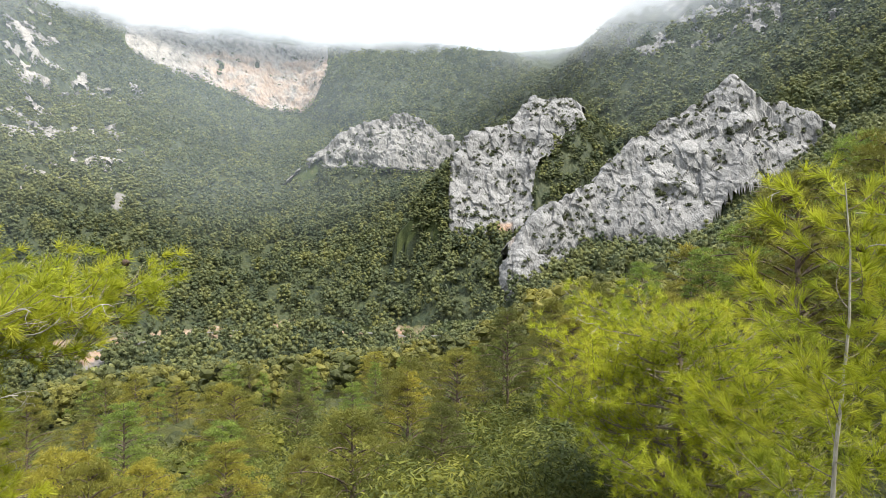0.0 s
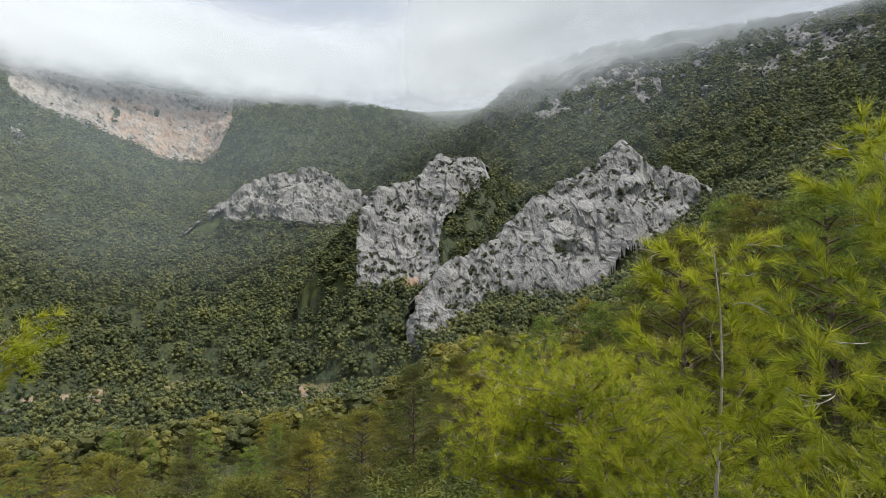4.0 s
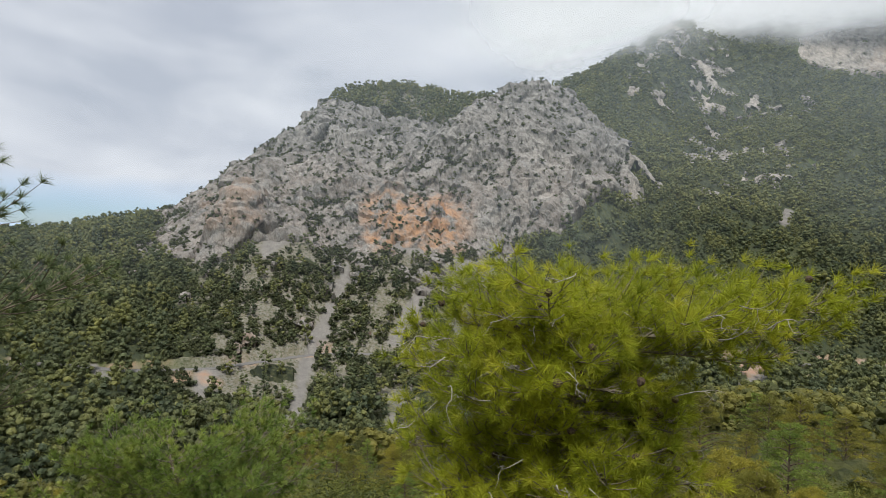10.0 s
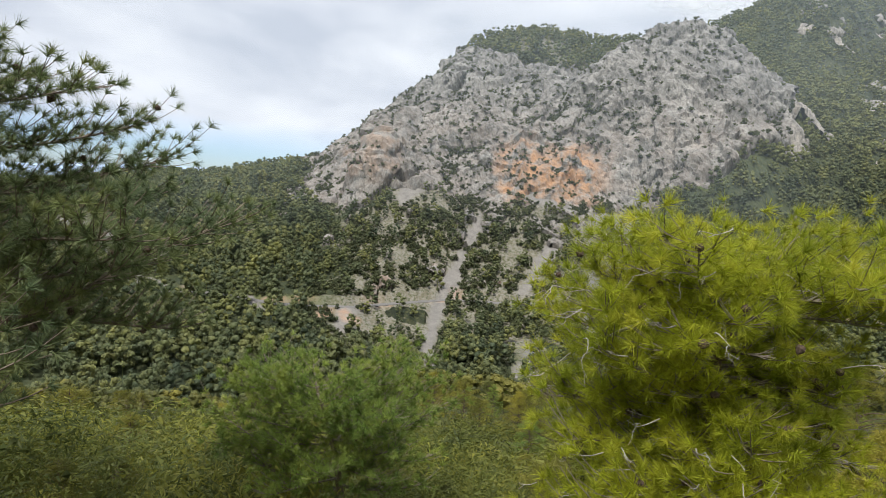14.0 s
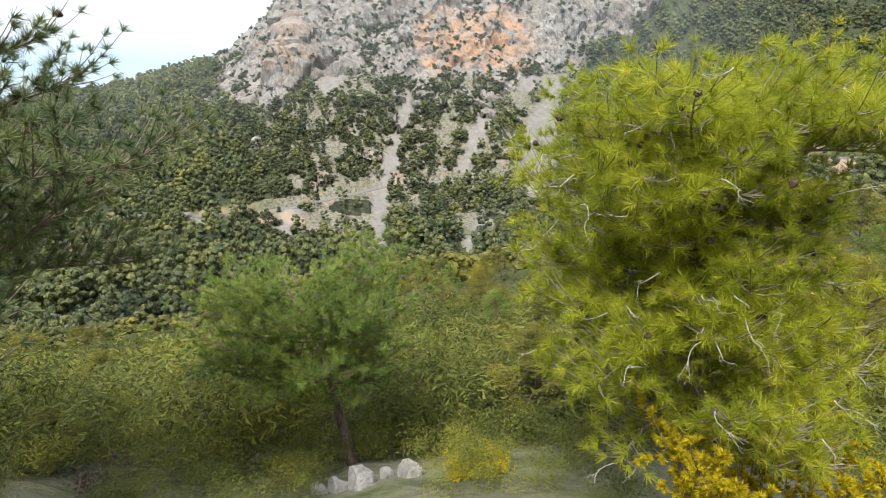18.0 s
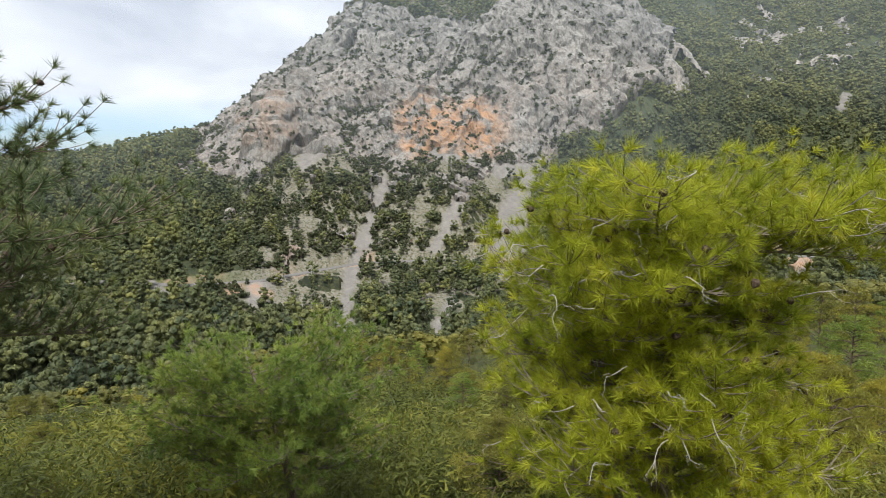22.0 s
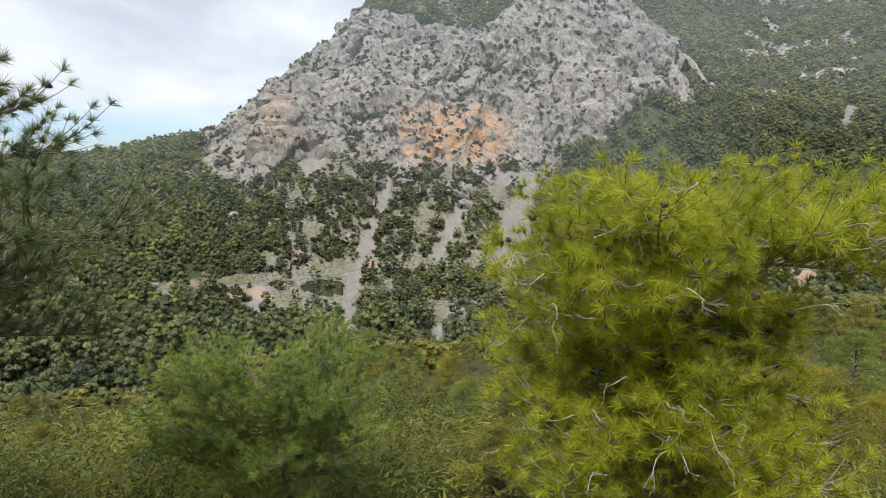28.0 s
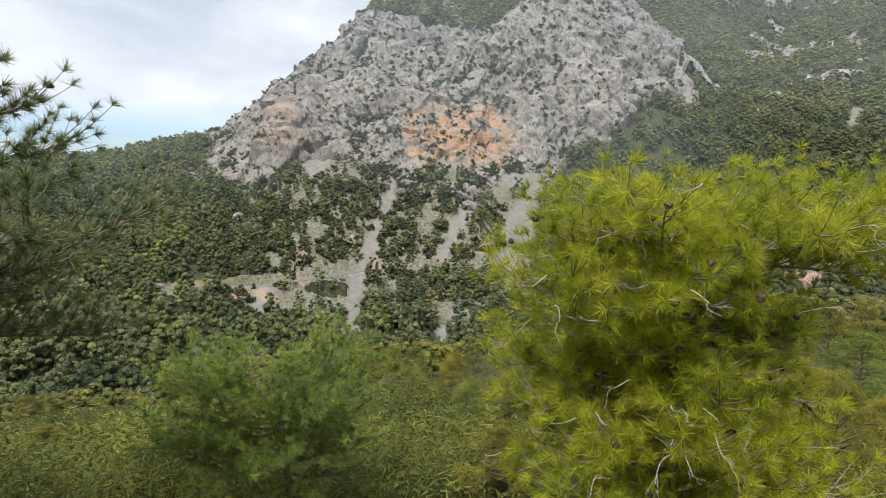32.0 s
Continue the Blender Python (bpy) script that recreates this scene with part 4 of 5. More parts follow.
def rooted(protos, at, height, girth, young=0.0):
    """Triangles of turned and scaled copies of the clumps at the given places. young: share of painted sunlight in the
    tone.
    """
    kind, parts = rng.integers(0, len(protos), len(at)), []
    tones = []
    for k, p in enumerate(protos):
        s = kind == k
        if not s.any():
            continue
        t = rng.uniform(0, 6.283, s.sum())
        c, sn = np.cos(t)[:, None], np.sin(t)[:, None]
        g, h, q = girth[s][:, None], height[s][:, None], at[s]
        px, py = p[None, :, 0] * g, p[None, :, 1] * g
        parts.append(np.stack([q[:, :1] + c * px - sn * py, q[:, 1:2] + sn * px + c * py, q[:, 2:] + p[None, :, 2] * h], -1).reshape(-1, 3))
        # young lifts the tone where a patch of sun is painted into the crowns
        tones.append(np.repeat(rng.random(s.sum()) * (1 - young[s] * 0.6) + young[s] * 0.6 if isinstance(young, np.ndarray) else rng.random(s.sum()), len(p)))
    return np.concatenate(parts), np.concatenate(tones)


def planted(name, label, category, protos, az, r, height, material, girth=None, sink=0.0, young=0.0):
    """One mesh of many plants: each a turned and scaled copy of a clump, standing on the ground. young: painted
    sunlight, as in rooted.
    """
    x, y = polar(az, r)
    z = sample(GZ, az, r) - sink
    girth = height if girth is None else girth
    v, tone = rooted(protos, np.stack([x, y, z], -1), height, girth, young)
    return tagged(mesh_object(name, v, tri_faces(v), material, attributes={"tone": tone}), label, category, kind="stuff")


def sun_patch_tone(az, r):
    """Share of painted sunlight, as a paler tree tone: most on the middle slope beside the stained mountain."""
    el = sample(GZ, az, r) / r
    return smooth(21, 29, az) * (1 - smooth(45, 52, az)) * smooth(0.03, 0.08, el) * (1 - smooth(0.19, 0.25, el))


def scatter(n, az0, az1, r0, r1, power=2.0):
    az = rng.uniform(az0, az1, n)
    r = (r0 ** power + rng.random(n) * (r1 ** power - r0 ** power)) ** (1 / power)
    return az, r


def clearance(az, r, height, jitter=0.8):
    """Plant heights cut down to the canopy line of the near slope; below 1 m the plant is left out."""
    valley = line_at(LINES[2], az)[0]
    top = np.interp(az, CANOPY[:, 0], CANOPY[:, 1]) + 0.9 * fbm(az / 2.5, r / 40, seed=91)
    limit = np.tan(np.radians(top - rng.random(len(az)) ** 1.5 * jitter)) * r
    room = limit - sample(GZ, az, r)
    return np.where(r < valley * 1.02, np.minimum(height, room), height)


FAR_PINES = [pine_clump(6, 7, 0.075, rng.uniform(0.25, 0.31), 0.12, core=0.95) for _ in range(10)]
SLOPE_PINES = [pine_clump(9, 18, 0.055, rng.uniform(0.24, 0.32), rng.uniform(0.14, 0.3), 0.6, 0.74, False) for _ in range(14)]
NEAR_PINES = [pine_clump(16, 30, 0.04, rng.uniform(0.25, 0.33), rng.uniform(0.2, 0.36), 0.5, 0.8, False) for _ in range(12)]
SHRUBS = [shrub_clump(4, 13, 0.13) for _ in range(8)]
THICKET = [shrub_clump(12, 44, 0.055, 0.25, 0.2) for _ in range(8)]
FINE_THICKET = [shrub_clump(14, 110, 0.032, 0.3, 0.1) for _ in range(6)]


def crowns(x, y, cell, seed):
    """Rounded bumps, one to a cell: from 1 at a crown's middle to 0 between crowns."""
    gx, gy = np.floor(x / cell), np.floor(y / cell)
    best, tall = np.full(x.shape, 9.0), np.zeros(x.shape)
    for dx in (-1, 0, 1):
        for dy in (-1, 0, 1):
            ix, iy = (gx + dx).astype(np.int64), (gy + dy).astype(np.int64)
            px = (gx + dx + 0.5 + 0.4 * hashed(ix, iy, 0 * ix, seed)) * cell
            py = (gy + dy + 0.5 + 0.4 * hashed(ix, iy, 0 * ix + 1, seed)) * cell
            d = np.hypot(x - px, y - py) / cell
            tall = np.where(d < best, 0.75 + 0.25 * hashed(ix, iy, 0 * ix + 2, seed), tall)
            best = np.minimum(best, d)
    return np.clip(1 - (best / 0.75) ** 2, 0, 1) * tall


def understory(name, label, az0, az1, da, r0, r1, dr, cell, tall, material, seed):
    """The closed layer of young trees and scrub between the pines, as one lumpy sheet over the slope."""
    az, r = np.arange(az0, az1, da), np.arange(r0, r1, dr)
    A, R = np.meshgrid(az, r, indexing="ij")
    X, Y = polar(A, R)
    a, q = A.ravel(), R.ravel()
    grow = (1 - smooth(0.25, 0.45, sample(ROCK, a, q))) * (1 - smooth(0.1, 0.3, sample(SCREE, a, q))) * (1 - smooth(0.2, 0.5, sample(CUT, a, q)))
    grow *= smooth(5, 9, np.abs(q - line_at(LINES[3], a)[0]))
    grow *= 1 - sample(BARE, a, q) * smooth(-0.4, -0.05, -fbm(X.ravel() / 20, Y.ravel() / 20, seed=107) + 0.1)
    h = tall * (0.75 * crowns(X, Y, cell, seed) + 0.3 * crowns(X, Y, cell * 0.45, seed + 3) + 0.3 * fbm(X / 1.6, Y / 1.6, seed=seed + 5)).ravel()
    h = np.minimum(h, np.maximum(clearance(a, q, np.full(a.shape, 30.0), 0.3), 0.2))
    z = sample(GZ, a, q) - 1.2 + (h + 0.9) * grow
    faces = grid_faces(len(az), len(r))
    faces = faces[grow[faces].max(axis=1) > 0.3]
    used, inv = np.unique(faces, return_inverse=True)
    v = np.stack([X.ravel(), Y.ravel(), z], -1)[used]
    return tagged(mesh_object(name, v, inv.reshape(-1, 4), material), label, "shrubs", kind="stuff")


# Clefts full of shrubs on the rock faces: lines of (azimuth, degrees up).
GULLIES = [[(56.8, 10.6), (55.0, 8.5), (53.0, 6.6), (51.0, 4.5), (50.2, 2.0)], [(59.6, 8.0), (59.0, 5.0), (57.5, 3.5)], [(72.0, 5.5), (70.5, 3.6), (68.5, 2.5)], [(77.5, 3.5), (75.5, 0.8)], [(66.5, 11.0), (64.0, 9.4), (62.5, 9.0)],
           [(47.0, 11.5), (46.2, 8.5), (46.6, 6.0)], [(-26.0, 11.0), (-24.5, 8.5), (-24.0, 5.5)], [(-13.0, 3.6), (-14.0, 1.6)], [(-7.6, 9.5), (-8.6, 8.0), (-9.6, 5.5)], [(-28.5, 9.5), (-27.5, 8.0)], [(-3.5, 8.5), (-4.0, 7.6)]]


def woods():
    # the two UNDER sheets carry the painted shade of the gaps between crowns
    understory("understory", "closed scrub between the pines of the far slopes, darkened as shade", -60, 100, 0.3, 540, 1180, 4.6, 8.0, 6.0, UNDER, 201)
    understory("understory", "green scrub and young trees between the pines across the valley, darkened as shade", -60, 108, 0.24, 186, 545, 1.9, 4.6, 2.8, UNDER, 211)
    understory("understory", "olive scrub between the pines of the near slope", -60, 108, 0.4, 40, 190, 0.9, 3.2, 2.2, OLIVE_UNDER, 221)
    # far mountainside under the clouds
    az, r = scatter(42000, -60, 108, 535, 1080)
    rock, scr = sample(ROCK, az, r), sample(SCREE, az, r)
    ok = (rock < 0.45) & (scr < 0.3) & (r < line_at(LINES[6], az)[0] + 25)
    planted("pine_wood", "dense dark pine wood covering the far mountainside", "forest", FAR_PINES, az[ok], r[ok], rng.uniform(7.5, 13, ok.sum()), FAR_PINE, girth=rng.uniform(10.5, 14, ok.sum()), young=sun_patch_tone(az[ok], r[ok]))
    # slopes across the valley
    az, r = scatter(15500, -62, 108, 185, 545, 1.7)
    rock, scr, cut = sample(ROCK, az, r), sample(SCREE, az, r), sample(CUT, az, r)
    x, y = polar(az, r)
    road_r = line_at(LINES[3], az)[0]
    el = sample(GZ, az, r) / r
    bare = smooth(50, 56, az) * (1 - smooth(76, 84, az)) * smooth(-0.30, -0.22, el)  # stony slope under the stained cliff
    grove = fbm(x / 45, y / 45, seed=101)
    chance = np.where(bare > 0.3, 0.3 + 0.5 * (grove > 0.1), 0.95)
    stony = smooth(76, 80, az) * (1 - smooth(86, 92, az)) * (np.abs(r - road_r) < 70) * (r < road_r + 20)
    chance = chance * (1 - 0.3 * stony)
    h = clearance(az, r, rng.uniform(6, 14, len(az)) * np.where(bare > 0.3, 0.65, 1.0))
    ok = (rock < 0.4) & (scr < 0.2) & (cut < 0.5) & ((r > road_r + 5) | (r < road_r - 3.8)) & (rng.random(len(az)) < chance) & (h > 3)
    planted("pine_wood", "open green pine wood on the slopes across the valley", "forest", SLOPE_PINES, az[ok], r[ok], h[ok], FAR_PINE, girth=np.clip(h[ok] * rng.uniform(0.85, 1.2, ok.sum()), 6, 12), young=sun_patch_tone(az[ok], r[ok]))
    # the wooded cleft between the two fins
    az, r = scatter(420, -15, -6, 385, 462, 1.6)
    ok = (sample(ROCK, az, r) < 0.45)
    planted("pine_wood", "dark pines filling the cleft between the fins", "forest", SLOPE_PINES, az[ok], r[ok], rng.uniform(5, 9, ok.sum()), FAR_PINE, girth=rng.uniform(7, 11, ok.sum()))
    # pines standing against the foot of the fins
    az = np.concatenate([rng.uniform(-32, -7, 700), rng.uniform(-7, 1, 220)])
    r = np.where(az < -6.5, rng.uniform(300, 374, len(az)), rng.uniform(352, 400, len(az)))
    foot = np.where(az < -6.5, np.interp(-az, [6.2, 9.6, 13.7, 16.2, 19, 22.2, 24.7, 28.9, 31], [-0.045, -0.054, 0.022, 0.016, -0.019, -0.01, 0.08, 0.108, 0.155]),
                    np.interp(-az, [-1.2, 0, 1.3, 2.9, 5.5, 8.5], [0.085, 0.04, 0.014, 0.009, 0.028, 0.045]))
    h = (foot + rng.uniform(-0.012, 0.012, len(az))) * r - sample(GZ, az, r)
    ok = (h > 3) & (h < 13) & (sample(ROCK, az, r) < 0.4)
    planted("pine_wood", "green pines standing against the foot of the fins", "forest", SLOPE_PINES, az[ok], r[ok], h[ok], FAR_PINE, girth=np.clip(h[ok] * 1.1, 5, 10))
    # pines on the steep flank of the fin and under the crag
    az = np.concatenate([rng.uniform(-0.6, 2.8, 330), rng.uniform(0, 13, 420)])
    r = np.concatenate([rng.uniform(384, 446, 330), rng.uniform(585, 645, 420)])
    ok = (r < 500) | (sample(GZ, az, r) / r < 0.122)
    planted("pine_wood", "green pines on the steep flanks of the crags", "forest", SLOPE_PINES, az[ok], r[ok], rng.uniform(5, 9, ok.sum()), FAR_PINE, girth=rng.uniform(7, 11, ok.sum()), sink=1.0)
    # near slope below the viewpoint
    az, r = scatter(4200, -62, 108, 80, 300, 1.7)
    h = clearance(az, r, rng.uniform(6, 11, len(az)), 3.5)
    ok = (h > 2.5) & (r < line_at(LINES[2], az)[0] * 1.0)
    planted("pine_wood", "olive-green pine wood falling away to the valley floor", "forest", NEAR_PINES, az[ok], r[ok], h[ok], SLOPE_PINE, girth=np.clip(h[ok] * 1.2, 4.5, 11))
    # dark evergreen shrubs on ledges, talus and rock
    az, r = scatter(10500, 40, 92, 200, 430, 1.5)
    x, y = polar(az, r)
    n = fbm(x / 16, y / 16, seed=111)
    scr = sample(SCREE, az, r)
    el = sample(GZ, az, r) / r
    high = sample(ROCK, az, r) * smooth(0.0, 0.04, el)
    ok = (scr < 0.6) & ((r > line_at(LINES[3], az)[0] + 6) | (r < line_at(LINES[3], az)[0] - 4)) & (n > -0.02) & (high < 0.5)
    s = rng.uniform(1.3, 3.4, ok.sum()) * np.where(high[ok] > 0.5, 0.95, 1.25)
    planted("evergreen_scrub", "dark round evergreen shrubs on ledges and stony slopes", "shrubs", SHRUBS, az[ok], r[ok], s * 1.15, SCRUB, girth=s * 1.2, sink=0.3)
    spots = np.concatenate(LEDGES)
    hollow, spots = spots[:, 3], spots[:, :3]
    hollow = hollow * (1 - 0.7 * massif_stain(np.degrees(np.arctan2(-spots[:, 0], spots[:, 1])), np.hypot(spots[:, 0], spots[:, 1]), spots[:, 2]))
    az, r = np.degrees(np.arctan2(-spots[:, 0], spots[:, 1])), np.hypot(spots[:, 0], spots[:, 1])
    n = fbm(spots[:, 0] / 11, spots[:, 1] / 11, spots[:, 2] / 11, 3, seed=113)
    gully = np.full(len(spots), 9.0)
    el = np.degrees(np.arctan2(spots[:, 2], r))
    for line in GULLIES:
        for (a0, e0), (a1, e1) in zip(line[:-1], line[1:]):
            t = np.clip(((az - a0) * (a1 - a0) + (el - e0) * (e1 - e0)) / ((a1 - a0) ** 2 + (e1 - e0) ** 2), 0, 1)
            gully = np.minimum(gully, np.hypot(az - a0 - t * (a1 - a0), el - e0 - t * (e1 - e0)))
    n = n + 0.35 * (1 - smooth(0.15, 0.75, gully))
    ok = rng.random(len(spots)) < (0.22 * smooth(-0.05, 0.3, n) + 0.06) * (0.3 + 1.5 * hollow)
    ok &= (r < 930) | (rng.random(len(spots)) < 0.12)
    spots = spots[ok]
    s = rng.uniform(1.0, 2.1, len(spots)) ** 1.8 * np.interp(r[ok], [300, 450, 1000], [1.15, 1.25, 1.9])
    v, _ = rooted(SHRUBS, spots - np.array([0, 0, 0.5]), s, s * 1.15)
    tagged(mesh_object("evergreen_scrub", v, tri_faces(v), SCRUB), "dark shrubs rooted in clefts of the crags", "shrubs", kind="stuff")


woods()


# ---------------------------------------------------------------- pines near the viewpoint
def needle_tufts(p, d, n, length, width, spread=(0.2, 1.25), along=0.35):
    """Needles (thin triangles) fanned round the shoot tips p, which point along d."""
    P, D = np.repeat(p, n, axis=0), np.repeat(d, n, axis=0)
    side = np.cross(D, rng.normal(0, 1, P.shape))
    side /= np.linalg.norm(side, axis=1, keepdims=True) + 1e-9
    th = rng.uniform(*spread, (len(P), 1))
    nd = D * np.cos(th) + side * np.sin(th)
    start = P - D * rng.uniform(0, along, (len(P), 1)) * length
    w = np.cross(nd, rng.normal(0, 1, P.shape))
    w /= np.linalg.norm(w, axis=1, keepdims=True) + 1e-9
    w *= width * 0.5
    ln = length * rng.uniform(0.7, 1.15, (len(P), 1))
    return np.stack([start + w, start - w, start + nd * ln], 1).reshape(-1, 3)


def limb(start, phi, reach, rise, thick, twigs, wobble=0.12, step=0.1, sprays=2, spray=0.12, fine=True):
    """One limb with side twigs: tube arrays, and the places and ways of its needle tufts."""
    s = np.linspace(0, 1, 8)
    out = np.array([math.cos(phi), math.sin(phi), 0])
    across = np.array([-math.sin(phi), math.cos(phi), 0])
    bend = rng.normal(0, wobble * reach, 2)
    pts = start + out * reach * s[:, None] + np.array([0, 0, 1.0]) * (rise * s ** 1.6)[:, None] + across * (bend[0] * np.sin(s * 3.1))[:, None] + np.array([0, 0, 1.0]) * (bend[1] * 0.5 * np.sin(s * 4))[:, None]
    pieces = [tube_arrays(pts, np.interp(s, [0, 1], [thick, thick * 0.25]), 5 if fine else 3)]
    tp, td = [pts[-1]], [pts[-1] - pts[-2]]
    for k in range(twigs):
        u = 0.1 + 0.9 * (k + rng.random()) / twigs
        at = np.array([np.interp(u, s, pts[:, i]) for i in range(3)])
        ahead = out * rng.uniform(0.35, 1.0) + across * rng.choice([-1, 1]) * rng.uniform(0.3, 1.0) + np.array([0, 0, rng.uniform(-0.1, 0.75)])
        ahead /= np.linalg.norm(ahead)
        ln = reach * rng.uniform(0.14, 0.34) * (1.15 - 0.5 * u) + 0.08
        w = np.linspace(0, 1, 4)
        sag = np.array([0, 0, 1.0]) * (0.22 * ln * w ** 2)[:, None]
        tw = at + ahead * ln * w[:, None] + sag
        if fine:
            pieces.append(tube_arrays(tw, thick * np.interp(w, [0, 1], [0.32, 0.14]), 3))
        m = max(2, int(ln / step))
        for v in np.linspace(0.25, 1.0, m):
            c = at + ahead * ln * v + np.array([0, 0, 0.22 * ln * v * v])
            for side in range(sprays):
                d = ahead + rng.normal(0, 0.55, 3) + np.array([0, 0, 0.35])
                d /= np.linalg.norm(d)
                tp.append(c + d * rng.uniform(0.2, 1.0) * spray)
                td.append(d)
    td = np.array(td)
    return joined(pieces), np.array(tp), td / (np.linalg.norm(td, axis=1, keepdims=True) + 1e-9)


def bare_twigs(start, phi, reach, rise, thick=0.012):
    """A dead, forked, needleless branch."""
    pieces, fronts = [], [(np.array(start, float), np.array([math.cos(phi), math.sin(phi), rise]), reach, thick)]
    for depth in range(3):
        nxt = []
        for p, d, ln, th in fronts:
            d = d / np.linalg.norm(d)
            q = np.linspace(0, 1, 5)[:, None]
            kink = rng.normal(0, 0.14 * ln, 3)
            pts = p + d * ln * q + kink * np.sin(q * 3.0)
            pieces.append(tube_arrays(pts, np.linspace(th, th * 0.5, 5), 4))
            for _ in range(2 if depth == 0 else 2):
                u = rng.uniform(0.45, 1.0)
                nxt.append((p + d * ln * u + kink * math.sin(u * 3.0), d + rng.normal(0, 0.45, 3), ln * rng.uniform(0.4, 0.65), th * 0.5))
        fronts = nxt
    return joined(pieces)


def cone_mesh():
    t, rings = np.linspace(0, 1, 7), []
    prof = np.sin(np.clip(t * 1.05, 0, 1) ** 0.8 * np.pi) ** 0.7 * 0.022 + 0.002
    v, f = tube_arrays(np.stack([0 * t, 0 * t, t * 0.062], -1), prof * (1 + 0.16 * (np.arange(7) % 2)), 8)
    ob = mesh_object("cone_shape", v, f, CONE)
    me = ob.data
    bpy.data.objects.remove(ob)
    return me


CONE_MESH = cone_mesh()


def put_cone(parent, at):
    ob = new("cone", CONE_MESH)
    ob.parent = parent
    s = rng.uniform(0.9, 1.35)
    ob.matrix_local = pose(*at, rng.uniform(60, 170), rng.uniform(0, 40), rng.uniform(0, 360)) @ Matrix.Scale(s, 4)


def pine(name, label, base, height, profile, limbs, twigs, needles, length, width, material, bark=BARK, trunk=0.09, lean=(0, 0), favour=None, cones=0, dead=0, rise=(0.1, 0.5), group="", spread=(0.2, 1.25), step=0.14, sprays=1, spray=0.05, twig=GREY_TWIG, twig_out=-0.1):
    """A pine as a thing: trunk, limbs that each carry their needles, cones, and dead twigs.
    profile: (share of the height, reach in metres) pairs. favour: (direction in radians, shares of the height, shares of the reach) by which one side reaches further."""
    root = new(name)
    root.location = base
    tagged(root, label, "tree", group=group)
    q = np.linspace(0, 1, 9)
    path = np.stack([lean[0] * q ** 1.5 + 0.04 * height * 0.3 * np.sin(q * 7 + base[0]), lean[1] * q ** 1.5 + 0.04 * height * 0.3 * np.cos(q * 6 + base[1]) - 0.012 * height, q * height - 0.15], -1)
    v, f = tube_arrays(path, trunk * (1.05 - 0.92 * q), 8)
    mesh_object("trunk", v, f, bark, root, smooth_faces=True)
    prof = np.array(profile, float)
    hs = np.interp(((np.arange(limbs) + rng.random(limbs)) / limbs) ** 0.8, [0, 1], [prof[0, 0], 0.99])
    carriers = []
    for k, h in enumerate(hs):
        phi = k * 2.399 + rng.normal(0, 0.35)
        reach = np.interp(h, prof[:, 0], prof[:, 1]) * rng.uniform(0.78, 1.12)
        if favour:
            reach *= 1 + float(np.interp(h, favour[1], favour[2])) * math.cos(phi - favour[0])
        start = np.array([np.interp(h, q, path[:, i]) for i in range(3)])
        (bv, bf), tp, td = limb(start, phi, reach, float(np.interp(h, [0.2, 0.95], rise)) * reach, trunk * (0.30 - 0.16 * h), max(5, int(twigs * reach / prof[:, 1].max())), step=step, sprays=sprays, spray=spray)
        branch = mesh_object("branch", bv, bf, twig, root)
        nv = needle_tufts(tp, td, needles, length, width, spread)
        mesh_object("needles", nv, tri_faces(nv), material, branch)
        carriers.append((branch, tp))
    for _ in range(cones):
        branch, tp = carriers[rng.integers(len(carriers))]
        put_cone(branch, tp[rng.integers(len(tp))] + rng.normal(0, 0.02, 3))
    for k in range(dead):
        branch, tp = carriers[rng.integers(len(carriers))]
        p = tp[rng.integers(len(tp))]
        a = math.atan2(p[1], p[0]) + rng.normal(0, 0.6)
        dv, df = bare_twigs(p + np.array([math.cos(a), math.sin(a), 0]) * twig_out, a, rng.uniform(0.13, 0.3), rng.uniform(-0.5, 0.5), 0.0045)
        mesh_object("dead_twig", dv, df, PALE_BARK, branch)
    return root


